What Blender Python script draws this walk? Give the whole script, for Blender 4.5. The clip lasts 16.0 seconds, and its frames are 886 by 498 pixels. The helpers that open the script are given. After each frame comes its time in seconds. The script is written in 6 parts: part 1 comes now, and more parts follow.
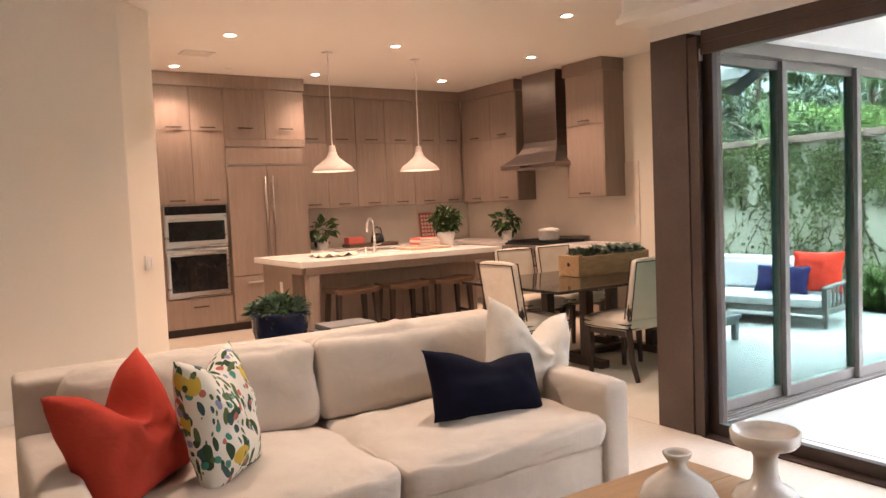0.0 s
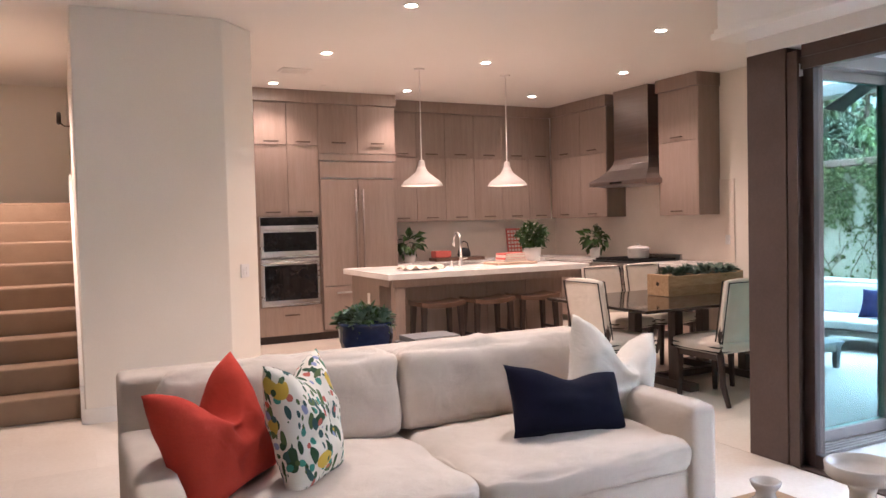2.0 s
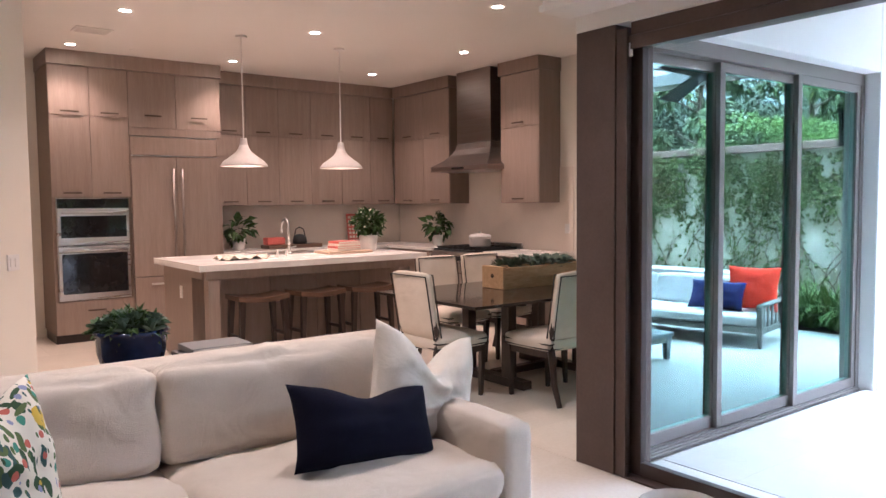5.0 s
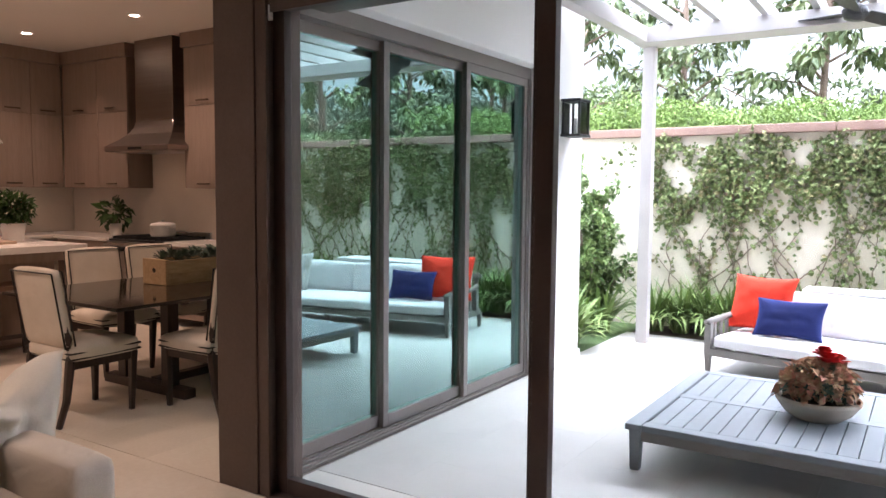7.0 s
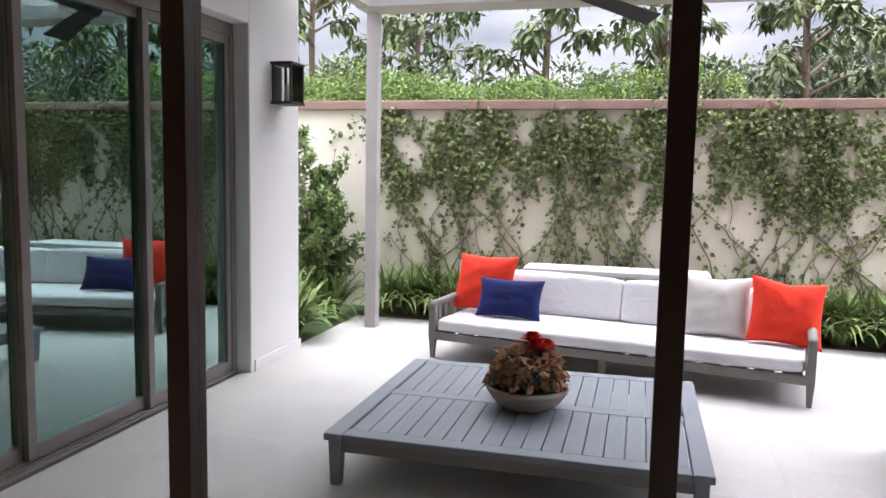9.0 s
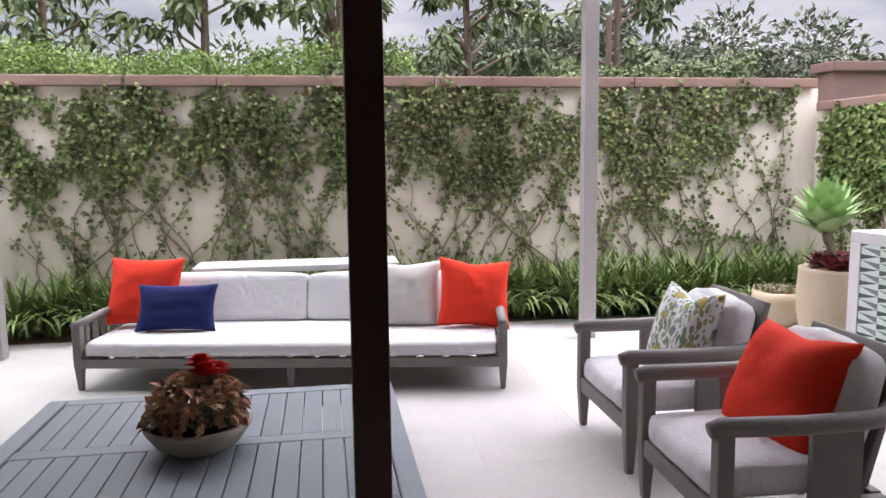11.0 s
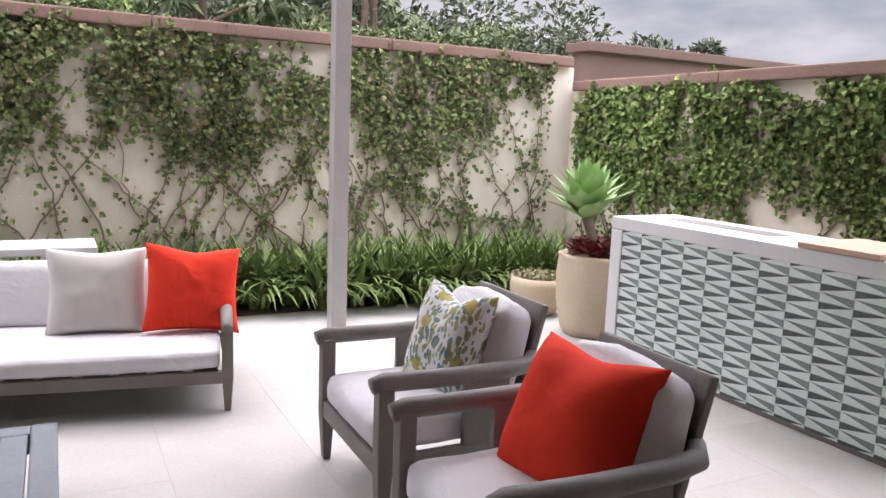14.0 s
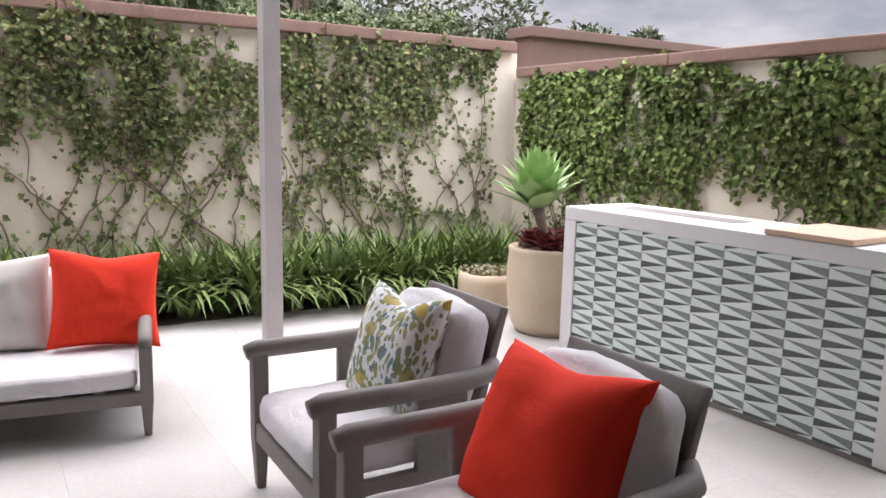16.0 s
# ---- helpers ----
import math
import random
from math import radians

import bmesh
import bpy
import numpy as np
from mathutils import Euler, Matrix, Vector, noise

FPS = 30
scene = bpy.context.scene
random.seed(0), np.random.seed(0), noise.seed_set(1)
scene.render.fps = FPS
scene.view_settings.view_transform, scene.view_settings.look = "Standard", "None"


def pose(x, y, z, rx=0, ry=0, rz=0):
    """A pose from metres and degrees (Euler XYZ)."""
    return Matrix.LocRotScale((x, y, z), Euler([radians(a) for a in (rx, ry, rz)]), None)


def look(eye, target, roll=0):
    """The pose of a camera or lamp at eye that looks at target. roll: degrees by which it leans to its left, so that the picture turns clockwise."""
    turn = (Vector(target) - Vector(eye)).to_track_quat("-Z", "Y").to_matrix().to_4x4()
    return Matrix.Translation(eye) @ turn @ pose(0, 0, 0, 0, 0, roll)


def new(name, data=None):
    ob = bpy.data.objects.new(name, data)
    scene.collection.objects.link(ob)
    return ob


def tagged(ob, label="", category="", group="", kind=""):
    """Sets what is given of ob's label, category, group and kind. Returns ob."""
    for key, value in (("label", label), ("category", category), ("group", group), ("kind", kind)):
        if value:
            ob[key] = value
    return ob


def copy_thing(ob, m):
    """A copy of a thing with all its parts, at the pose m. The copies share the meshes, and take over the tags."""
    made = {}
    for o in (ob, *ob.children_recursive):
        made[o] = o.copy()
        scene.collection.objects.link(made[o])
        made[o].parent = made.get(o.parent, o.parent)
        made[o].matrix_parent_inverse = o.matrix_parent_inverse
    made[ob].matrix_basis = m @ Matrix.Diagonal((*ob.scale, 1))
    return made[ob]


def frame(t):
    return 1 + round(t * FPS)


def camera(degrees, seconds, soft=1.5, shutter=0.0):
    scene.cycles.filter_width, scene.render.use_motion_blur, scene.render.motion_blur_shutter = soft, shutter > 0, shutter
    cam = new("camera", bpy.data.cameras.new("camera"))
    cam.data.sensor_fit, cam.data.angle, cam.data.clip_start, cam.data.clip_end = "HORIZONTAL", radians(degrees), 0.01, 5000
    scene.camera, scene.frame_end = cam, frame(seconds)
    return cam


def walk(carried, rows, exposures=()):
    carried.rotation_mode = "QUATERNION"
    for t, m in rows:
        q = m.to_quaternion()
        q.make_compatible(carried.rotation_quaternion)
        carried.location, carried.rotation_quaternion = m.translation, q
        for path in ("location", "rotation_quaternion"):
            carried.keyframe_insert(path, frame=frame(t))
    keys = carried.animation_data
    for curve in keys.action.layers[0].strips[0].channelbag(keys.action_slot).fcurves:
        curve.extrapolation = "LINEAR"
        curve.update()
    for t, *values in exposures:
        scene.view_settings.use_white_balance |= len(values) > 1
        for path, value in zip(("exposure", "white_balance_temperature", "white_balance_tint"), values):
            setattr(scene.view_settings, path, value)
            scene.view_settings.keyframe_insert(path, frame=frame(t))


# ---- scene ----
cam = camera(60.9, 16.0)
PATH = [
    (0, (0.809, 0.97, 1.504), (1.903, 2.64, 1.384), -2.4),
    (0.5, (0.788, 0.95, 1.501), (1.803, 2.672, 1.421), -2.5),
    (1, (0.772, 0.946, 1.511), (1.727, 2.702, 1.455), -1.7),
    (1.5, (0.782, 0.923, 1.508), (1.694, 2.702, 1.457), -1.4),
    (2, (0.808, 0.939, 1.503), (1.704, 2.726, 1.43), -1.4),
    (2.5, (0.872, 1.022, 1.497), (1.837, 2.77, 1.395), -1.0),
    (3, (0.95, 1.138, 1.498), (2.046, 2.806, 1.378), -0.5),
    (5.5, (1.513, 1.324, 1.526), (2.789, 2.86, 1.402), -0.7),
    (6, (1.675, 1.365, 1.512), (3.134, 2.726, 1.377), -1.0),
    (6.5, (1.896, 1.317, 1.502), (3.476, 2.536, 1.365), 0.4),
    (7, (2.069, 1.283, 1.499), (3.744, 2.366, 1.347), 0.5),
    (7.5, (2.246, 1.308, 1.503), (4.017, 2.22, 1.318), -0.4),
    (8, (2.429, 1.321, 1.507), (4.274, 2.071, 1.315), -0.7),
    (8.5, (2.63, 1.286, 1.499), (4.511, 1.937, 1.304), 0.5),
    (9, (2.775, 1.217, 1.501), (4.699, 1.722, 1.293), 1.1),
    (9.5, (2.924, 1.22, 1.492), (4.892, 1.512, 1.284), 0.6),
    (10, (3.087, 1.258, 1.491), (5.075, 1.33, 1.287), -0.0),
    (12.5, (3.955, 1.002, 1.437), (5.823, 0.348, 1.152), 0.8),
    (13, (4.071, 0.919, 1.43), (5.922, 0.214, 1.156), 1.9),
    (13.5, (4.153, 0.867, 1.419), (5.971, 0.083, 1.135), 2.6),
    (14, (4.29, 0.849, 1.431), (6.044, -0.063, 1.129), 2.2),
    (14.5, (4.413, 0.836, 1.424), (6.079, -0.224, 1.107), 1.7),
    (15, (4.506, 0.78, 1.403), (6.095, -0.389, 1.074), 2.1),
    (15.5, (4.566, 0.718, 1.398), (6.173, -0.434, 1.093), 1.8),
    (16, (4.602, 0.698, 1.387), (6.278, -0.347, 1.076), 1.3),
]
EXPOSURES = [(0.0, 2.88, 6350, 15), (1.0, 2.92, 5650, 14), (1.5, 2.92, 5450, 14), (3.0, 2.88, 5050, 12), (5.5, 2.6, 5400, 14), (6.0, 2.5, 5650, 14), (6.5, 2.2, 5900, 16), (7.0, 1.86, 6100, 17), (9.0, 0.76, 6500, 20), (12.5, 0.38, 6700, 20), (16.0, 0.36, 6850, 19)]
walk(cam, [(t, look(eye, target, roll)) for t, eye, target, roll in PATH], EXPOSURES)

# ---- light ----
world = bpy.data.worlds.new("overcast_sky")
scene.world = world
world.use_nodes = True
wn, wl = world.node_tree.nodes, world.node_tree.links
wn.clear()
w_out = wn.new("ShaderNodeOutputWorld")
w_bg = wn.new("ShaderNodeBackground")
w_sky = wn.new("ShaderNodeTexSky")
w_sky.sky_type = "NISHITA"
w_sky.sun_disc = False
w_sky.sun_elevation, w_sky.sun_rotation = radians(73), radians(114)
w_sky.dust_density = 2.0
w_co = wn.new("ShaderNodeTexCoord")
w_map = wn.new("ShaderNodeMapping")
w_map.inputs["Scale"].default_value = (1.0, 1.0, 3.2)
w_noise = wn.new("ShaderNodeTexNoise")
w_noise.inputs["Scale"].default_value = 3.2
w_noise.inputs["Detail"].default_value = 8
w_noise.inputs["Roughness"].default_value = 0.55
w_ramp = wn.new("ShaderNodeValToRGB")
w_ramp.color_ramp.elements[0].position, w_ramp.color_ramp.elements[0].color = 0.36, (4.2, 4.7, 5.6, 1)
w_ramp.color_ramp.elements[1].position, w_ramp.color_ramp.elements[1].color = 0.68, (10.0, 10.2, 10.6, 1)
w_mix = wn.new("ShaderNodeMixRGB")
w_mix.inputs[0].default_value = 0.85
wl.new(w_co.outputs["Generated"], w_map.inputs[0])
wl.new(w_map.outputs[0], w_noise.inputs["Vector"])
wl.new(w_noise.outputs["Fac"], w_ramp.inputs[0])
wl.new(w_sky.outputs[0], w_mix.inputs[1])
wl.new(w_ramp.outputs[0], w_mix.inputs[2])
w_sep = wn.new("ShaderNodeSeparateXYZ")
wl.new(w_co.outputs["Generated"], w_sep.inputs[0])
w_rise = wn.new("ShaderNodeMapRange")
w_rise.inputs[1].default_value, w_rise.inputs[2].default_value = 0.22, 0.58
w_rise.inputs[3].default_value, w_rise.inputs[4].default_value = 0.6, 5.6
wl.new(w_sep.outputs[2], w_rise.inputs[0])
w_scale = wn.new("ShaderNodeVectorMath")
w_scale.operation = "SCALE"
wl.new(w_mix.outputs[0], w_scale.inputs[0])
wl.new(w_rise.outputs[0], w_scale.inputs["Scale"])
wl.new(w_scale.outputs[0], w_bg.inputs[0])
w_bg.inputs[1].default_value = 0.125
wl.new(w_bg.outputs[0], w_out.inputs[0])

sun = new("sun", bpy.data.lights.new("sun", "SUN"))
sun.data.energy, sun.data.angle, sun.data.color = 2.6, radians(70), (1.0, 0.97, 0.92)
sun.matrix_world = look((3.4, -1.5, 12), (0, 0, 0))

WARM = (1.0, 0.67, 0.48)
# paler tint of the added pair, which stands in for daylight on the wall
FILLWARM = (1.0, 0.82, 0.68)
CEIL = 3.22

# ---- materials ----


def material(name, build):
    m = bpy.data.materials.new(name)
    m.use_nodes = True
    n, l = m.node_tree.nodes, m.node_tree.links
    build(n, l, n["Principled BSDF"])
    return m


def surface(name, a, b, rough=0.6, metal=0.0, scale=6.0, fine=60.0, bump=0.15, stretch=(1, 1, 1), rand=0.0, island=0.0, spec=0.5, coat=0.0, detail=6.0, rvar=0.1, fold=0.0):
    """Two tones mixed by coarse and fine noise, with relief, and a change from piece to piece."""
    def build(n, l, p):
        co = n.new("ShaderNodeTexCoord")
        mp = n.new("ShaderNodeMapping")
        mp.inputs["Scale"].default_value = stretch
        l.new(co.outputs["Object"], mp.inputs[0])
        src = mp.outputs[0]
        if rand:
            oi = n.new("ShaderNodeObjectInfo")
            ad = n.new("ShaderNodeVectorMath")
            ad.operation = "MULTIPLY_ADD"
            cb = n.new("ShaderNodeCombineXYZ")
            for i in range(3):
                l.new(oi.outputs["Random"], cb.inputs[i])
            l.new(cb.outputs[0], ad.inputs[0])
            ad.inputs[1].default_value = (37, 53, 71)
            l.new(src, ad.inputs[2])
            src = ad.outputs[0]
        n1, n2 = n.new("ShaderNodeTexNoise"), n.new("ShaderNodeTexNoise")
        n1.inputs["Scale"].default_value, n2.inputs["Scale"].default_value = scale, fine
        n1.inputs["Detail"].default_value, n2.inputs["Detail"].default_value = detail, 4
        l.new(src, n1.inputs["Vector"])
        l.new(src, n2.inputs["Vector"])
        av = n.new("ShaderNodeMixRGB")
        av.inputs[0].default_value = 0.4
        l.new(n1.outputs["Fac"], av.inputs[1])
        l.new(n2.outputs["Fac"], av.inputs[2])
        rp = n.new("ShaderNodeValToRGB")
        rp.color_ramp.elements[0].position, rp.color_ramp.elements[0].color = 0.33, (*a, 1)
        rp.color_ramp.elements[1].position, rp.color_ramp.elements[1].color = 0.67, (*b, 1)
        l.new(av.outputs[0], rp.inputs[0])
        col = rp.outputs[0]
        for amount, kind, socket in ((rand, "ShaderNodeObjectInfo", "Random"), (island, "ShaderNodeNewGeometry", "Random Per Island")):
            if amount:
                s = n.new(kind)
                mr = n.new("ShaderNodeMapRange")
                mr.inputs[3].default_value, mr.inputs[4].default_value = 1 - amount, 1 + amount
                l.new(s.outputs[socket], mr.inputs[0])
                hs = n.new("ShaderNodeHueSaturation")
                l.new(mr.outputs[0], hs.inputs["Value"])
                l.new(col, hs.inputs["Color"])
                col = hs.outputs[0]
        l.new(col, p.inputs["Base Color"])
        rr = n.new("ShaderNodeMapRange")
        rr.inputs[3].default_value, rr.inputs[4].default_value = max(rough - rvar, 0.02), min(rough + rvar, 1)
        l.new(n1.outputs["Fac"], rr.inputs[0])
        l.new(rr.outputs[0], p.inputs["Roughness"])
        p.inputs["Metallic"].default_value = metal
        p.inputs["Specular IOR Level"].default_value = spec
        p.inputs["Coat Weight"].default_value = coat
        if bump:
            bp = n.new("ShaderNodeBump")
            bp.inputs["Strength"].default_value = bump
            bp.inputs["Distance"].default_value = 0.01
            l.new(n2.outputs["Fac"], bp.inputs["Height"])
            if fold:
                n3 = n.new("ShaderNodeTexNoise")
                n3.inputs["Scale"].default_value, n3.inputs["Detail"].default_value, n3.inputs["Distortion"].default_value = 5.0, 3, 1.6
                l.new(src, n3.inputs["Vector"])
                b3 = n.new("ShaderNodeBump")
                b3.inputs["Strength"].default_value, b3.inputs["Distance"].default_value = fold, 0.06
                l.new(n3.outputs["Fac"], b3.inputs["Height"])
                l.new(b3.outputs[0], bp.inputs["Normal"])
            l.new(bp.outputs[0], p.inputs["Normal"])
    return material(name, build)


def leafy(name, a, b, rough=0.45, island=0.35, dry=None):
    def build(n, l, p):
        g = n.new("ShaderNodeNewGeometry")
        rp = n.new("ShaderNodeValToRGB")
        rp.color_ramp.elements[0].color, rp.color_ramp.elements[1].color = (*a, 1), (*b, 1)
        if dry:
            rp.color_ramp.elements[1].position = 0.72
            rp.color_ramp.elements.new(0.95).color = (*dry, 1)
        l.new(g.outputs["Random Per Island"], rp.inputs[0])
        co = n.new("ShaderNodeTexCoord")
        nz = n.new("ShaderNodeTexNoise")
        nz.inputs["Scale"].default_value = 1.7
        l.new(co.outputs["Object"], nz.inputs["Vector"])
        mr = n.new("ShaderNodeMapRange")
        mr.inputs[1].default_value, mr.inputs[2].default_value = 0.3, 0.7
        mr.inputs[3].default_value, mr.inputs[4].default_value = 1 - island, 1 + island
        l.new(nz.outputs["Fac"], mr.inputs[0])
        hs = n.new("ShaderNodeHueSaturation")
        l.new(mr.outputs[0], hs.inputs["Value"])
        l.new(rp.outputs[0], hs.inputs["Color"])
        l.new(hs.outputs[0], p.inputs["Base Color"])
        p.inputs["Roughness"].default_value = rough
        p.inputs["Specular IOR Level"].default_value = 0.25
        p.inputs["Transmission Weight"].default_value = 0.0
        p.inputs["Subsurface Weight"].default_value = 0.0
    return material(name, build)


def glassy(name, tint, rough=0.0, ior=1.45, coat=(1, 1, 1)):
    def build(n, l, p):
        n.remove(p)
        out = n["Material Output"]
        tr, gl = n.new("ShaderNodeBsdfTransparent"), n.new("ShaderNodeBsdfGlossy")
        tr.inputs[0].default_value = (*tint, 1)
        gl.inputs["Roughness"].default_value = rough
        gl.inputs[0].default_value = (*coat, 1)
        fr = n.new("ShaderNodeFresnel")
        fr.inputs[0].default_value = ior
        mx = n.new("ShaderNodeMixShader")
        l.new(fr.outputs[0], mx.inputs[0])
        l.new(tr.outputs[0], mx.inputs[1])
        l.new(gl.outputs[0], mx.inputs[2])
        l.new(mx.outputs[0], out.inputs[0])
    return material(name, build)


def glowing(name, colour, strength):
    def build(n, l, p):
        p.inputs["Base Color"].default_value = (0.8, 0.8, 0.8, 1)
        p.inputs["Emission Color"].default_value = (*colour, 1)
        p.inputs["Emission Strength"].default_value = strength
    return material(name, build)


def printed(name, ground, tones_a, tones_b, tones_c, rich=0.0, grain=1.0):
    """A printed botanical cloth: leaves, round fruit and small flowers on a pale ground."""
    def build(n, l, p):
        co = n.new("ShaderNodeTexCoord")
        wob = n.new("ShaderNodeTexNoise")
        wob.inputs["Scale"].default_value = 7
        l.new(co.outputs["Object"], wob.inputs["Vector"])
        sh = n.new("ShaderNodeVectorMath")
        sh.operation = "MULTIPLY_ADD"
        sh.inputs[1].default_value = (0.05, 0.05, 0.05)
        l.new(wob.outputs["Color"], sh.inputs[0])
        l.new(co.outputs["Object"], sh.inputs[2])
        col = None
        base = n.new("ShaderNodeRGB")
        base.outputs[0].default_value = (*ground, 1)
        col = base.outputs[0]
        for scale, stretch, size, tones, share in (
            (11, (2.9, 1, 1), 0.42, tones_a, 0.50),
            (13, (1, 3.0, 1), 0.40, tones_a, 0.52),
            (20, (1.6, 1, 1.2), 0.40, tones_c, 0.72),
            (8, (1, 1.0, 1), 0.33, tones_b, 0.62),
            (17, (3.2, 1, 1.4), 0.36, tones_a, 0.66),
        ):
            mp = n.new("ShaderNodeMapping")
            mp.inputs["Scale"].default_value = stretch
            mp.inputs["Rotation"].default_value = (0.3 * scale, 0.2, 0.11 * scale)
            l.new(sh.outputs[0], mp.inputs[0])
            v = n.new("ShaderNodeTexVoronoi")
            v.inputs["Scale"].default_value = scale * grain
            l.new(mp.outputs[0], v.inputs["Vector"])
            lt = n.new("ShaderNodeMath")
            lt.operation = "LESS_THAN"
            lt.inputs[1].default_value = size
            l.new(v.outputs["Distance"], lt.inputs[0])
            sp = n.new("ShaderNodeSeparateColor")
            l.new(v.outputs["Color"], sp.inputs[0])
            gt = n.new("ShaderNodeMath")
            gt.operation = "GREATER_THAN"
            gt.inputs[1].default_value = share - rich
            l.new(sp.outputs[0], gt.inputs[0])
            mu = n.new("ShaderNodeMath")
            mu.operation = "MULTIPLY"
            l.new(lt.outputs[0], mu.inputs[0])
            l.new(gt.outputs[0], mu.inputs[1])
            rp = n.new("ShaderNodeValToRGB")
            rp.color_ramp.interpolation = "CONSTANT"
            rp.color_ramp.elements[0].color = (*tones[0], 1)
            rp.color_ramp.elements[1].color, rp.color_ramp.elements[1].position = (*tones[1], 1), 0.4
            e = rp.color_ramp.elements.new(0.72)
            e.color = (*tones[2], 1)
            l.new(sp.outputs[1], rp.inputs[0])
            mx = n.new("ShaderNodeMixRGB")
            l.new(mu.outputs[0], mx.inputs[0])
            l.new(col, mx.inputs[1])
            l.new(rp.outputs[0], mx.inputs[2])
            col = mx.outputs[0]
        l.new(col, p.inputs["Base Color"])
        p.inputs["Roughness"].default_value = 0.85
    return material(name, build)


PLASTER = surface("warm_white_wall_paint", (0.79, 0.74, 0.655), (0.85, 0.80, 0.715), 0.85, scale=0.8, fine=140, bump=0.05)
CEILING = surface("white_ceiling_paint", (0.78, 0.74, 0.69), (0.82, 0.78, 0.73), 0.9, scale=0.6, fine=120, bump=0.04)
TRIM = surface("satin_trim_paint", (0.80, 0.77, 0.72), (0.84, 0.81, 0.76), 0.5, scale=2, fine=80, bump=0.03)
STUCCO = surface("white_stucco", (0.65, 0.63, 0.62), (0.73, 0.71, 0.70), 0.9, scale=1.5, fine=90, bump=0.3)
TILE = surface("cream_limestone_tile", (0.66, 0.58, 0.48), (0.76, 0.69, 0.60), 0.32, scale=2.2, fine=40, bump=0.03, rand=0.035)
PAVER = surface("pale_limestone_paver", (0.43, 0.415, 0.395), (0.52, 0.505, 0.48), 0.7, scale=2.5, fine=50, bump=0.08, rand=0.02)
PATIOBED = surface("pale_paver_bed", (0.54, 0.515, 0.48), (0.62, 0.595, 0.555), 0.9, scale=3, fine=60, bump=0.1)
GROUT = surface("pale_grout", (0.58, 0.53, 0.46), (0.66, 0.61, 0.54), 0.9, scale=8, fine=90, bump=0.1)
CABINET = surface("greyed_oak_veneer", (0.255, 0.187, 0.150), (0.32, 0.243, 0.202), 0.5, scale=3, fine=16, bump=0.05, stretch=(9, 9, 0.6), rand=0.06)
CABINET_IN = surface("cabinet_carcass", (0.19, 0.14, 0.105), (0.24, 0.18, 0.14), 0.6, scale=3, fine=20, bump=0.05, stretch=(9, 9, 0.6))
QUARTZ = surface("white_quartz", (0.74, 0.70, 0.66), (0.84, 0.80, 0.76), 0.25, scale=3, fine=30, bump=0.0)
SPLASH = surface("cream_backsplash", (0.70, 0.62, 0.54), (0.76, 0.68, 0.60), 0.35, scale=4, fine=50, bump=0.05)
STEEL = surface("brushed_steel", (0.56, 0.545, 0.525), (0.60, 0.585, 0.565), 0.28, 1.0, scale=2, fine=90, bump=0.0, stretch=(0.3, 0.3, 6), rvar=0.05)
BRONZE_METAL = surface("dark_bronze_handle", (0.10, 0.07, 0.05), (0.15, 0.11, 0.08), 0.35, 0.9, scale=10, fine=60, bump=0.02)
HOODSTEEL = surface("dark_brushed_steel", (0.31, 0.265, 0.24), (0.38, 0.335, 0.31), 0.34, 1.0, scale=4, fine=40, bump=0.03, stretch=(0.4, 0.4, 12))
BLACKGLASS = surface("black_oven_glass", (0.010, 0.010, 0.011), (0.016, 0.016, 0.017), 0.06, scale=5, fine=30, bump=0.0, rvar=0.02)
BLACKMETAL = surface("black_cast_iron", (0.02, 0.02, 0.02), (0.04, 0.04, 0.04), 0.6, 0.4, scale=12, fine=80, bump=0.15)
BRONZE = surface("dark_bronze_door_frame", (0.072, 0.047, 0.038), (0.098, 0.067, 0.055), 0.42, 0.2, scale=4, fine=60, bump=0.03)
TAUPE = surface("taupe_door_frame", (0.155, 0.135, 0.125), (0.195, 0.172, 0.16), 0.45, 0.2, scale=4, fine=60, bump=0.03)
SHADEWHITE = surface("warm_white_lamp_enamel", (0.46, 0.42, 0.39), (0.52, 0.475, 0.44), 0.5, scale=5, fine=40, bump=0.02)
NEARBLACK = surface("near_black_door_stile", (0.034, 0.017, 0.013), (0.048, 0.026, 0.020), 0.42, 0.1, scale=4, fine=60, bump=0.03)
GLASS = glassy("clear_door_glass", (0.97, 0.985, 0.975), ior=1.2)
TINTGLASS = glassy("green_tinted_door_glass", (0.74, 0.95, 0.91), ior=3.9, coat=(0.68, 1.0, 0.955))
TABLEGLASS = surface("dark_glossy_tabletop", (0.020, 0.014, 0.011), (0.034, 0.024, 0.018), 0.08, scale=5, fine=30, bump=0.0, rvar=0.03)
LINEN = surface("oatmeal_linen", (0.53, 0.445, 0.36), (0.62, 0.53, 0.44), 0.9, scale=5, fine=260, bump=0.35, spec=0.15, fold=0.16)
CREAM = surface("cream_linen", (0.61, 0.54, 0.45), (0.70, 0.63, 0.54), 0.9, scale=7, fine=220, bump=0.25, spec=0.15, fold=0.2)
REDCLOTH = surface("brick_red_cloth", (0.44, 0.045, 0.026), (0.52, 0.062, 0.036), 0.9, scale=5, fine=240, bump=0.25, spec=0.15, fold=0.2)
ORANGECLOTH = surface("coral_orange_outdoor_cloth", (0.72, 0.038, 0.018), (0.80, 0.055, 0.028), 0.85, scale=5, fine=240, bump=0.25, spec=0.15, fold=0.2)
NAVY = surface("navy_velvet", (0.0025, 0.0025, 0.009), (0.005, 0.005, 0.016), 0.95, scale=6, fine=200, bump=0.2, spec=0.15)
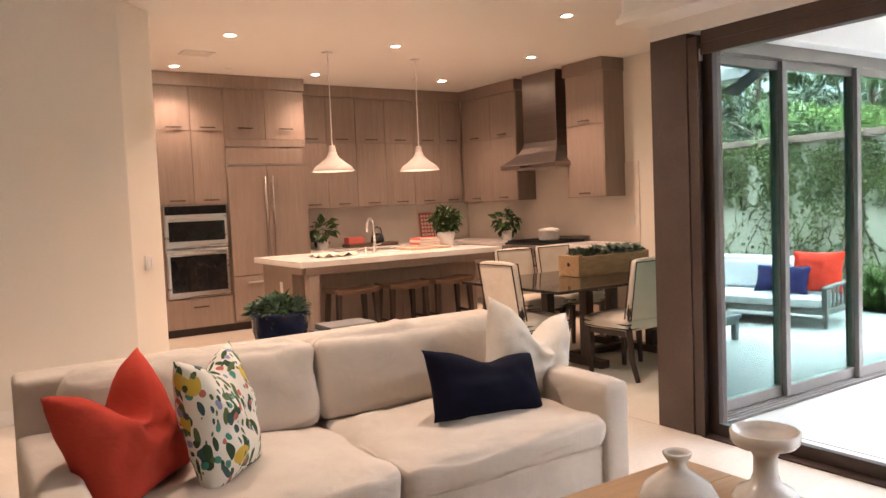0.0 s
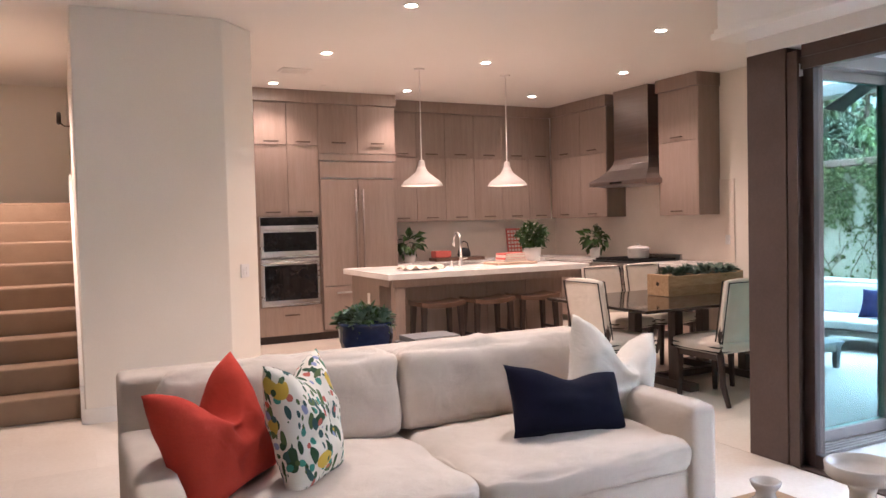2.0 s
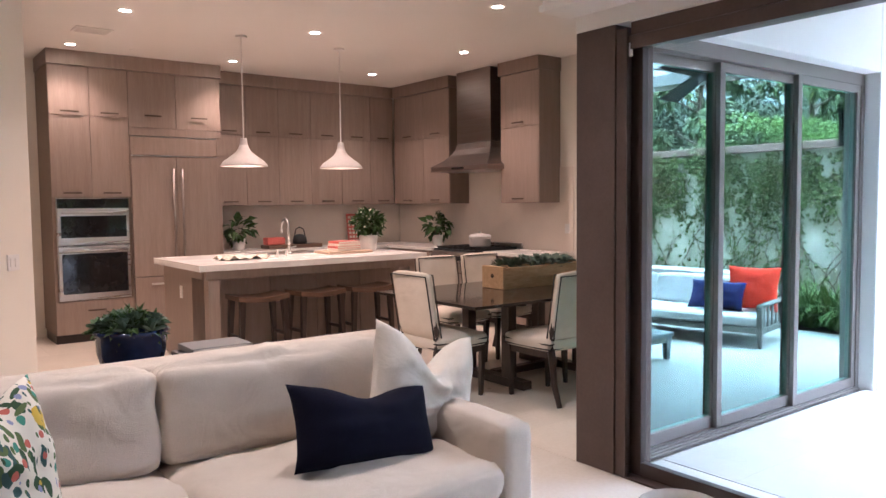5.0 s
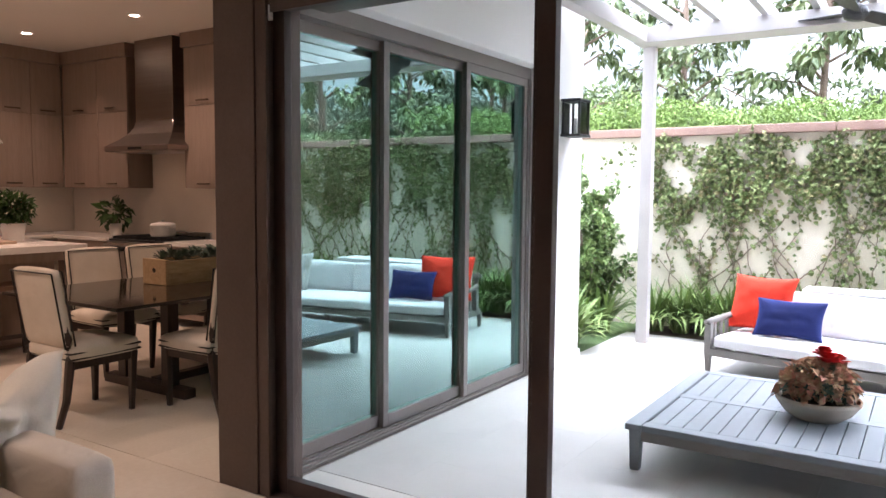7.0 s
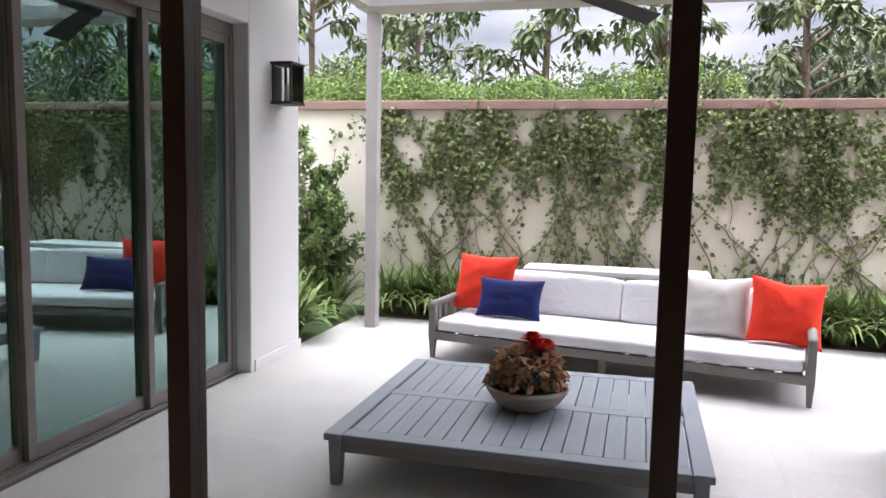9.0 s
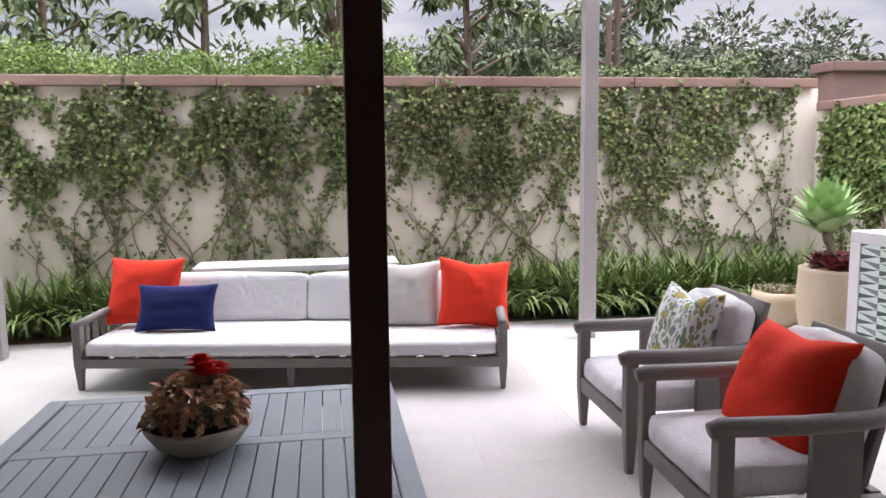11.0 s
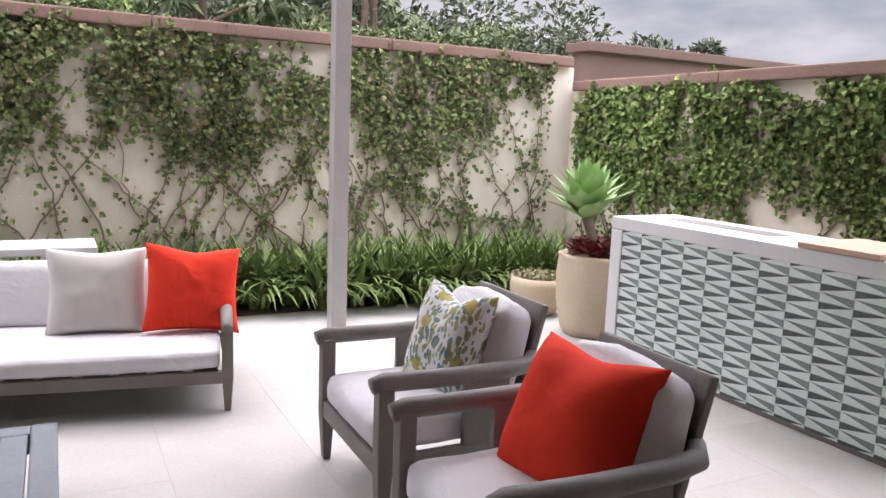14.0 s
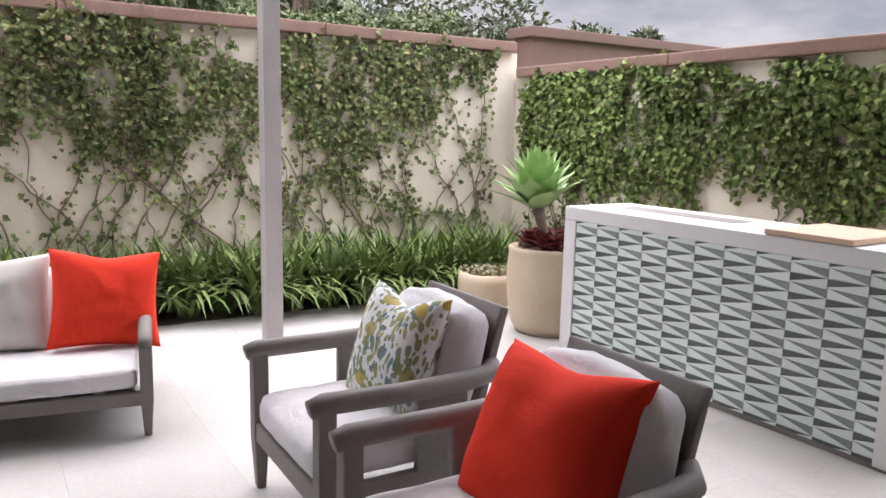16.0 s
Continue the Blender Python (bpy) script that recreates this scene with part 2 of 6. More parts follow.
NAVYOUT = surface("navy_outdoor_cloth", (0.012, 0.018, 0.085), (0.02, 0.028, 0.12), 0.85, scale=6, fine=200, bump=0.2, spec=0.15)
GREYCLOTH = surface("light_grey_cloth", (0.52, 0.50, 0.47), (0.60, 0.58, 0.55), 0.9, scale=6, fine=200, bump=0.2, spec=0.15)
WHITECLOTH = surface("white_outdoor_canvas", (0.67, 0.655, 0.67), (0.74, 0.725, 0.74), 0.9, scale=4, fine=220, bump=0.15, spec=0.15, fold=0.25)
FLORAL = printed("lemon_botanical_print", (0.74, 0.67, 0.56), ((0.03, 0.07, 0.025), (0.09, 0.13, 0.04), (0.04, 0.09, 0.08)),
                 ((0.58, 0.38, 0.04), (0.52, 0.36, 0.05), (0.45, 0.12, 0.05)), ((0.26, 0.27, 0.42), (0.06, 0.24, 0.17), (0.50, 0.12, 0.08)), 0.08)
FLORALOUT = printed("pale_botanical_print", (0.72, 0.73, 0.73), ((0.24, 0.27, 0.12), (0.36, 0.36, 0.16), (0.16, 0.23, 0.22)),
                    ((0.46, 0.36, 0.10), (0.42, 0.36, 0.14), (0.30, 0.32, 0.12)), ((0.12, 0.22, 0.27), (0.30, 0.34, 0.16), (0.20, 0.24, 0.28)), 0.12, 1.35)
PIPING = surface("black_piping", (0.012, 0.011, 0.010), (0.02, 0.018, 0.016), 0.7, scale=10, fine=90, bump=0.05)
GREYTEAK = surface("grey_painted_teak", (0.165, 0.150, 0.138), (0.215, 0.195, 0.180), 0.6, scale=5, fine=60, bump=0.08, stretch=(1, 1, 1))
SLATGREY = surface("blue_grey_painted_slats", (0.165, 0.183, 0.205), (0.22, 0.242, 0.266), 0.55, scale=5, fine=60, bump=0.06, rand=0.05)
DARKWOOD = surface("espresso_wood", (0.022, 0.013, 0.010), (0.045, 0.027, 0.020), 0.4, scale=4, fine=20, bump=0.05, stretch=(8, 8, 1))
WALNUT = surface("walnut_stool_wood", (0.085, 0.045, 0.027), (0.15, 0.085, 0.052), 0.45, scale=4, fine=20, bump=0.06, stretch=(2, 10, 10))
OAKTOP = surface("oak_tabletop", (0.30, 0.17, 0.085), (0.42, 0.26, 0.14), 0.4, scale=3, fine=18, bump=0.05, stretch=(1, 12, 12))
RAWWOOD = surface("raw_pale_wood", (0.46, 0.29, 0.14), (0.64, 0.45, 0.26), 0.65, scale=4, fine=20, bump=0.15, stretch=(1.5, 9, 9))
BOARDWOOD = surface("teak_cutting_board", (0.46, 0.325, 0.225), (0.56, 0.41, 0.295), 0.55, scale=4, fine=24, bump=0.05, stretch=(1.5, 12, 12))
CERAMIC = surface("cream_glazed_ceramic", (0.56, 0.50, 0.43), (0.66, 0.60, 0.53), 0.16, scale=4, fine=40, bump=0.03)
WHITECERAMIC = surface("white_ceramic", (0.72, 0.68, 0.64), (0.80, 0.76, 0.72), 0.3, scale=4, fine=40, bump=0.03)
BLUEGLAZE = surface("deep_blue_glaze", (0.010, 0.018, 0.055), (0.02, 0.035, 0.10), 0.14, scale=4, fine=30, bump=0.03)
SANDPOT = surface("sand_glazed_clay", (0.50, 0.40, 0.28), (0.60, 0.50, 0.37), 0.55, scale=4, fine=60, bump=0.12)
BOWLCLAY = surface("buff_stone_bowl", (0.36, 0.31, 0.25), (0.46, 0.40, 0.33), 0.7, scale=5, fine=70, bump=0.2)
SOIL = surface("dark_soil", (0.035, 0.025, 0.018), (0.07, 0.05, 0.035), 0.95, scale=12, fine=90, bump=0.6)
CARPET = surface("tan_stair_carpet", (0.27, 0.185, 0.12), (0.34, 0.24, 0.16), 0.97, scale=5, fine=260, bump=0.5)
GARDENWALL = surface("cream_painted_block", (0.68, 0.61, 0.51), (0.77, 0.70, 0.60), 0.9, scale=1.2, fine=60, bump=0.25)
CAPSTONE = surface("brown_stucco_cap", (0.205, 0.125, 0.098), (0.28, 0.178, 0.142), 0.9, scale=3, fine=60, bump=0.3, rand=0.05)
NEIGHBOUR = surface("dark_brown_stucco", (0.125, 0.075, 0.062), (0.175, 0.108, 0.09), 0.9, scale=2, fine=60, bump=0.3)
PERGOLA = surface("pale_grey_painted_steel", (0.37, 0.345, 0.335), (0.45, 0.42, 0.41), 0.5, scale=4, fine=50, bump=0.03)
LANTERNBLACK = surface("black_lantern_metal", (0.025, 0.025, 0.028), (0.05, 0.05, 0.055), 0.5, 0.5, scale=8, fine=60, bump=0.05)
COUNTERWHITE = surface("white_outdoor_counter", (0.58, 0.575, 0.575), (0.66, 0.655, 0.655), 0.5, scale=3, fine=50, bump=0.04)
TILEPALE = surface("pale_mint_cement_tile", (0.58, 0.655, 0.625), (0.67, 0.745, 0.715), 0.6, scale=9, fine=60, bump=0.05, rand=0.05)
TILEDARK = surface("charcoal_cement_tile", (0.055, 0.068, 0.066), (0.10, 0.116, 0.112), 0.6, scale=9, fine=60, bump=0.05, rand=0.15)
TILEGREY = surface("grey_cement_tile", (0.15, 0.178, 0.17), (0.22, 0.25, 0.24), 0.6, scale=9, fine=60, bump=0.05, rand=0.15)
BARK = surface("brown_bark", (0.10, 0.065, 0.045), (0.19, 0.135, 0.10), 0.9, scale=6, fine=40, bump=0.5, stretch=(3, 3, 0.7))
STEM = surface("ivy_stem", (0.17, 0.125, 0.095), (0.27, 0.21, 0.165), 0.9, scale=8, fine=50, bump=0.3)
GRASS = surface("lawn_grass", (0.035, 0.075, 0.02), (0.08, 0.14, 0.04), 0.9, scale=6, fine=120, bump=0.8)
EARTH = surface("planting_bed_earth", (0.07, 0.05, 0.035), (0.13, 0.10, 0.075), 0.95, scale=4, fine=60, bump=0.6)
PLASTIC = surface("white_plastic", (0.76, 0.74, 0.72), (0.80, 0.78, 0.76), 0.4, scale=5, fine=50, bump=0.0)
PINKBOOK = surface("red_book_cover", (0.50, 0.10, 0.08), (0.58, 0.14, 0.11), 0.5, scale=6, fine=60, bump=0.03)
PAPER = surface("book_paper", (0.68, 0.62, 0.54), (0.76, 0.70, 0.62), 0.85, scale=6, fine=120, bump=0.1, stretch=(1, 1, 40))
IVY = leafy("ivy_leaf", (0.10, 0.14, 0.048), (0.19, 0.23, 0.09), 0.75, 0.3, (0.22, 0.19, 0.10))
IVYDARK = leafy("dark_ivy_leaf", (0.10, 0.16, 0.045), (0.20, 0.27, 0.085), 0.75, 0.3, (0.21, 0.22, 0.095))
STRAP = leafy("strap_leaf", (0.075, 0.135, 0.035), (0.22, 0.29, 0.10), 0.5)
TREELEAF = leafy("tree_leaf", (0.058, 0.085, 0.034), (0.145, 0.175, 0.078), 0.5)
HEDGELEAF = leafy("bright_hedge_leaf", (0.10, 0.16, 0.036), (0.20, 0.275, 0.08), 0.6, 0.3)
OLIVELEAF = leafy("grey_olive_leaf", (0.075, 0.09, 0.058), (0.14, 0.155, 0.105), 0.7, 0.25)
SHRUBLEAF = leafy("shrub_leaf", (0.065, 0.12, 0.032), (0.18, 0.25, 0.085), 0.45)
HOUSELEAF = leafy("house_plant_leaf", (0.02, 0.05, 0.014), (0.06, 0.11, 0.03), 0.4)
SUCCULENT = leafy("blue_green_succulent", (0.08, 0.13, 0.10), (0.17, 0.23, 0.17), 0.5)
PALESUCCULENT = leafy("pale_moss_succulent", (0.25, 0.245, 0.15), (0.38, 0.365, 0.24), 0.6, 0.2)
RUSTLEAF = leafy("rusty_succulent", (0.62, 0.28, 0.21), (0.58, 0.46, 0.27), 0.6, 0.2)
WINELEAF = leafy("wine_red_succulent", (0.11, 0.018, 0.022), (0.22, 0.05, 0.045), 0.45)
AGAVELEAF = leafy("pale_green_agave", (0.25, 0.40, 0.15), (0.37, 0.53, 0.25), 0.5, 0.12)
REDFLOWER = leafy("red_flower", (0.55, 0.012, 0.012), (0.75, 0.03, 0.025), 0.6)
WHITEFLOWER = leafy("white_flower", (0.6, 0.55, 0.45), (0.75, 0.7, 0.6), 0.7)
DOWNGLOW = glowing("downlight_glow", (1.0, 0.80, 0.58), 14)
BULBGLOW = glowing("pendant_glow", (1.0, 0.72, 0.46), 9)

# ---- tools ----


def thing(name, m, label, category, group=""):
    ob = new(name)
    ob.empty_display_size = 0.1
    ob.matrix_basis = m
    return tagged(ob, label, category, group)


def part(name, bm, mat, parent=None, label="", smooth=False, m=None):
    me = bpy.data.meshes.new(name)
    bm.normal_update()
    bm.to_mesh(me)
    bm.free()
    for x in mat if isinstance(mat, (list, tuple)) else (mat,):
        me.materials.append(x)
    if smooth:
        me.shade_smooth()
    ob = new(name, me)
    if parent:
        ob.parent = parent
    if m is not None:
        ob.matrix_basis = m
    if label:
        ob["label"] = label
    return ob


def again(ob, parent, m=None, name=None):
    """Another piece on the same mesh."""
    o = new(name or ob.name.split(".")[0], ob.data)
    o.parent = parent
    if m is not None:
        o.matrix_basis = m
    if ob.get("label"):
        o["label"] = ob["label"]
    return o


def structure(name, bm, mat, label, category, smooth=False):
    return tagged(part(name, bm, mat, smooth=smooth), label, category, kind="structure")


def box(x0, x1, y0, y1, z0, z1, bevel=0.0, seg=2, bm=None):
    own = bmesh.new()
    bmesh.ops.create_cube(own, size=1)
    for v in own.verts:
        v.co = ((x0 + x1) / 2 + v.co.x * (x1 - x0), (y0 + y1) / 2 + v.co.y * (y1 - y0), (z0 + z1) / 2 + v.co.z * (z1 - z0))
    if bevel:
        bmesh.ops.bevel(own, geom=own.edges[:], offset=bevel, segments=seg, profile=0.6, affect="EDGES")
    return merge(bm, own)


def merge(bm, own):
    if bm is None:
        return own
    me = bpy.data.meshes.new("tmp")
    own.to_mesh(me)
    own.free()
    bm.from_mesh(me)
    bpy.data.meshes.remove(me)
    return bm


def prism(outline, z0, z1, bevel=0.0, bm=None):
    """An outline in x, y pulled up from z0 to z1."""
    own = bmesh.new()
    face = own.faces.new([own.verts.new((x, y, z0)) for x, y in outline])
    top = bmesh.ops.extrude_face_region(own, geom=[face])
    for v in top["geom"]:
        if isinstance(v, bmesh.types.BMVert):
            v.co.z = z1
    bmesh.ops.recalc_face_normals(own, faces=own.faces[:])
    if bevel:
        bmesh.ops.bevel(own, geom=own.edges[:], offset=bevel, segments=2, profile=0.6, affect="EDGES")
    return merge(bm, own)


def lathe(profile, n=32, bm=None):
    own = bmesh.new()
    rings = []
    for r, z in profile:
        if r < 1e-5:
            rings.append([own.verts.new((0, 0, z))])
        else:
            rings.append([own.verts.new((r * math.cos(2 * math.pi * i / n), r * math.sin(2 * math.pi * i / n), z)) for i in range(n)])
    for a, b in zip(rings, rings[1:]):
        for i in range(n):
            j = (i + 1) % n
            if len(a) == 1 and len(b) > 1:
                own.faces.new((a[0], b[i], b[j]))
            elif len(b) == 1 and len(a) > 1:
                own.faces.new((a[i], b[0], a[j]))
            elif len(a) > 1:
                own.faces.new((a[i], b[i], b[j], a[j]))
    bmesh.ops.recalc_face_normals(own, faces=own.faces[:])
    return merge(bm, own)


def tube(points, radii, n=8, bm=None, cap=True):
    own = bmesh.new()
    pts = [Vector(p) for p in points]
    if not isinstance(radii, (list, tuple)):
        radii = [radii] * len(pts)
    rings = []
    for i, p in enumerate(pts):
        d = (pts[min(i + 1, len(pts) - 1)] - pts[max(i - 1, 0)]).normalized()
        q = d.to_track_quat("Z", "Y")
        rings.append([own.verts.new(p + q @ Vector((radii[i] * math.cos(2 * math.pi * k / n), radii[i] * math.sin(2 * math.pi * k / n), 0))) for k in range(n)])
    for a, b in zip(rings, rings[1:]):
        for k in range(n):
            own.faces.new((a[k], a[(k + 1) % n], b[(k + 1) % n], b[k]))
    if cap:
        own.faces.new(rings[0][::-1])
        own.faces.new(rings[-1])
    return merge(bm, own)


def taper(p0, p1, a, b, bevel=0.004, bm=None):
    """A square leg from p0 (side a) to p1 (side b)."""
    own = bmesh.new()
    ring = []
    for (x, y, z), s in ((p0, a), (p1, b)):
        ring.append([own.verts.new((x + i * s / 2, y + j * s / 2, z)) for i, j in ((-1, -1), (1, -1), (1, 1), (-1, 1))])
    own.faces.new(ring[0][::-1])
    own.faces.new(ring[1])
    for k in range(4):
        own.faces.new((ring[0][k], ring[0][(k + 1) % 4], ring[1][(k + 1) % 4], ring[1][k]))
    bmesh.ops.recalc_face_normals(own, faces=own.faces[:])
    if bevel:
        bmesh.ops.bevel(own, geom=own.edges[:], offset=bevel, segments=1, affect="EDGES")
    return merge(bm, own)


def soft(w, d, h, r=0.05, puff=0.02, cuts=9, crease=0.004, seed=0):
    """An upholstered cushion, its base centre at the origin."""
    bm = bmesh.new()
    bmesh.ops.create_cube(bm, size=2)
    bmesh.ops.subdivide_edges(bm, edges=bm.edges[:], cuts=cuts, use_grid_fill=True)
    hx, hy, hz = w / 2, d / 2, h / 2
    for v in bm.verts:
        u = v.co.copy()
        p = Vector((u.x * hx, u.y * hy, u.z * hz))
        c = Vector((max(-hx + r, min(hx - r, p.x)), max(-hy + r, min(hy - r, p.y)), max(-hz + r, min(hz - r, p.z))))
        e = p - c
        if e.length > 1e-6:
            p = c + e.normalized() * r
        bulge = (1 - u.x ** 2) * (1 - u.y ** 2)
        side = (1 - u.z ** 2)
        p.z += math.copysign(puff * bulge, u.z) if abs(u.z) > 0.99 else 0
        if abs(u.y) > 0.99:
            p.y += math.copysign(puff * 0.8 * (1 - u.x ** 2) * side, u.y)
        if abs(u.x) > 0.99:
            p.x += math.copysign(puff * 0.5 * (1 - u.y ** 2) * side, u.x)
        p += Vector((0, 0, 1)) * crease * noise.noise(Vector((u.x * 2 + seed, u.y * 3, u.z * 2 + seed)) * 1.7)
        p += p.normalized() * crease * noise.noise(Vector((p.x * 9 + seed, p.y * 9, p.z * 9)))
        v.co = p + Vector((0, 0, hz))
    return bm


def pillow(w, h, t, chop=0.0, seed=0.0, n=26, wrinkle=0.006):
    """A throw pillow standing on its lower edge, in x and z, its thickness in y."""
    bm = bmesh.new()
    sides = []
    for s in (1, -1):
        grid = []
        for j in range(n + 1):
            row = []
            for i in range(n + 1):
                u, v = 2 * i / n - 1, 2 * j / n - 1
                x = w / 2 * u * (1 - 0.09 * (1 - v * v))
                z = h / 2 * v * (1 - 0.09 * (1 - u * u))
                y = s * t / 2 * (max(0, 1 - abs(u) ** 2.8) * max(0, 1 - abs(v) ** 2.8)) ** 0.55
                if chop:
                    dip = math.exp(-(u / 0.42) ** 2) * max(0, (v + 0.5) / 1.5) ** 1.6
                    z -= chop * dip
                    y *= 1 - 0.25 * dip
                edge = (1 - u * u) * (1 - v * v)
                y += s * wrinkle * edge * 2.2 * noise.noise(Vector((u * 1.8 + seed, v * 2.6 - seed, s * 3)))
                y += s * wrinkle * edge * noise.noise(Vector((u * 5 + seed, v * 3 + seed, s * 7)))
                if i in (0, n) or j in (0, n):
                    y = 0
                row.append((x, y, z + h / 2))
            grid.append(row)
        sides.append(grid)
    fv = [[bm.verts.new(p) for p in row] for row in sides[0]]
    bv = [[fv[j][i] if i in (0, n) or j in (0, n) else bm.verts.new(sides[1][j][i]) for i in range(n + 1)] for j in range(n + 1)]
    for g, flip in ((fv, True), (bv, False)):
        for j in range(n):
            for i in range(n):
                q = (g[j][i], g[j][i + 1], g[j + 1][i + 1], g[j + 1][i])
                bm.faces.new(q[::-1] if flip else q)
    return bm


def leaves(centres, ways, ups, length, width, fold=0.25, curl=0.2):
    """One mesh of many folded leaves: from each centre along its way, with its face towards up."""
    c, w, u = (np.asarray(a, float) for a in (centres, ways, ups))
    w = w / np.linalg.norm(w, axis=1, keepdims=True)
    side = np.cross(w, u)
    side /= np.linalg.norm(side, axis=1, keepdims=True) + 1e-9
    nrm = np.cross(side, w)
    ln = (np.asarray(length) * np.ones(len(c)))[:, None]
    wd = (np.asarray(width) * np.ones(len(c)))[:, None]
    base, tip = c, c + w * ln - nrm * ln * curl
    mid = c + w * ln * 0.5
    a = mid + side * wd / 2 + nrm * wd * fold
    b = mid - side * wd / 2 + nrm * wd * fold
    verts = np.stack([base, a, tip, b, mid], 1).reshape(-1, 3)
    k = np.arange(len(c))[:, None] * 5
    f = np.concatenate([k + [0, 1, 4], k + [1, 2, 4], k + [2, 3, 4], k + [3, 0, 4]], 1).reshape(-1, 3)
    me = bpy.data.meshes.new("leaves")
    me.from_pydata(verts.tolist(), [], f.tolist())
    return me


def foliage(name, me, mat, parent=None, label=""):
    me.materials.append(mat)
    ob = new(name, me)
    if parent:
        ob.parent = parent
    if label:
        ob["label"] = label
    return ob


def ball_leaves(n, centre, radius, squash=1.0, length=0.05, width=0.03, seed=1, shell=0.55, droop=0.0):
    r = np.random.default_rng(seed)
    d = r.normal(size=(n, 3))
    d /= np.linalg.norm(d, axis=1, keepdims=True)
    rad = radius * (shell + (1 - shell) * r.random((n, 1)))
    p = d * rad * np.array([1, 1, squash]) + np.asarray(centre)
    way = d + r.normal(size=(n, 3)) * 0.5 + np.array([0, 0, -droop])
    up = np.array([0, 0, 1.0]) + r.normal(size=(n, 3)) * 0.5
    s = 0.7 + 0.6 * r.random(n)
    return leaves(p, way, up, length * s, width * s)


def rosette(n, radius, rise, width, seed=0, low=10):
    """Fleshy leaves in a spiral, as on a succulent."""
    bm = bmesh.new()
    r = random.Random(seed)
    for i in range(n):
        f = (i + 1) / n
        ang = i * 2.39996 + r.uniform(-0.1, 0.1)
        ln = radius * (0.45 + 0.55 * f)
        tilt = radians(78 - (78 - low) * f) + r.uniform(-0.08, 0.08)
        rows = []
        for k in range(5):
            s = k / 4
            wd = width * (0.45 + 0.9 * s) * (1 - s ** 3) if k < 4 else 0.0
            out = ln * s * math.cos(tilt * (1 - 0.25 * s))
            up = ln * s * math.sin(tilt * (1 - 0.25 * s)) + rise * (1 - f)
            rows.append((out, up, wd))
        prev = None
        for out, up, wd in rows:
            cs, sn = math.cos(ang), math.sin(ang)
            tri = [bm.verts.new((out * cs - e * wd * sn, out * sn + e * wd * cs, up + abs(e) * wd * 0.35)) for e in (-0.5, 0, 0.5)]
            if prev:
                bm.faces.new((prev[0], prev[1], tri[1], tri[0]))
                bm.faces.new((prev[1], prev[2], tri[2], tri[1]))
            prev = tri
    return bm

# ---- the large structure ----
structure("floor", prism([(-3.2, -3.0), (4.75, -3.0), (4.75, 4.15), (8.0, 4.15), (8.0, 11.1), (-3.2, 11.1)], -0.12, -0.012), GROUT, "cream limestone tiled floor of the living room", "floor")
floor_ob = bpy.data.objects["floor"]
structure("ceiling", prism([(-3.2, -3.0), (4.61, -3.0), (4.61, 4.28), (8.0, 4.28), (8.0, 11.1), (-3.2, 11.1)], CEIL, CEIL + 0.2), CEILING, "smooth white painted ceiling", "ceiling")
structure("wall_kitchen_back", box(-3.4, 8.35, 11.1, 11.3, -0.12, 3.6), PLASTER, "cream painted kitchen wall", "wall")
structure("wall_kitchen_side", box(7.97, 8.35, 4.24, 11.1, -0.12, 3.6), PLASTER, "cream painted wall beside the range", "wall")
structure("wall_west", box(-3.4, -3.2, -3.2, 11.1, -0.12, 3.6), PLASTER, "cream painted living room wall", "wall")
structure("wall_south", box(-3.2, 4.9, -3.2, -3.0, -0.12, 3.6), PLASTER, "cream painted living room wall", "wall")
structure("wall_stair", prism([(0.9, 7.36), (2.03, 7.36), (2.34, 7.68), (2.34, 11.1), (0.9, 11.1)], 0, CEIL, 0.012), PLASTER, "cream painted wall with a chamfered corner beside the stairs", "wall")
structure("wall_stair_left", box(-0.62, -0.42, 7.36, 11.1, 0, CEIL), PLASTER, "cream painted wall along the stairs", "wall")
structure("baseboard", prism([(0.895, 7.345), (2.036, 7.345), (2.352, 7.672), (2.352, 9.0), (2.345, 9.0), (2.3405, 7.68), (2.03, 7.3585), (0.895, 7.3585)], 0, 0.12, 0.002), TRIM, "white painted baseboard", "baseboard")
structure("wall_living_header", box(4.61, 5.06, -3.0, 3.918, 2.47, 3.6), TRIM, "white wall above the sliding doors", "wall")
structure("soffit", box(4.39, 4.61, -3.0, 4.30, 2.60, CEIL), TRIM, "white boxed soffit above the sliding doors", "soffit")
bm = box(4.36, 4.61, -3.0, 4.33, 2.56, 2.60, 0.008)
box(4.375, 4.61, -3.0, 4.315, 2.60, 2.625, 0.006, bm=bm)
structure("trim", bm, TRIM, "white moulding along the soffit", "trim")
structure("wall_living_end", box(4.61, 4.9, -3.0, -2.4, -0.12, 2.47), TRIM, "white wall at the end of the sliding doors", "wall")
# facade over and beside the dining doors
structure("wall_corner_header", box(4.61, 4.898, 3.918, 4.28, 2.47, 3.6), TRIM, "white wall above the corner pillar", "wall")
structure("wall_facade", box(4.9, 7.627, 3.92, 4.24, 2.49, 3.85, 0.015), STUCCO, "white stucco wall above the dining doors", "wall")
structure("wall_facade_end", box(7.627, 8.42, 3.92, 4.24, -0.12, 3.85, 0.015), STUCCO, "white stucco corner of the house", "wall")
structure("wall_facade_return", box(8.35, 8.42, 4.24, 11.3, -0.12, 3.85), STUCCO, "white stucco side of the house", "wall")
structure("wall_facade_living", box(5.06, 5.10, -3.2, 3.918, 2.47, 3.85), STUCCO, "white stucco wall above the living room doors", "wall")
structure("roof", box(-3.4, 8.35, -3.2, 11.3, 3.62, 3.8), STUCCO, "flat roof of the house", "roof")
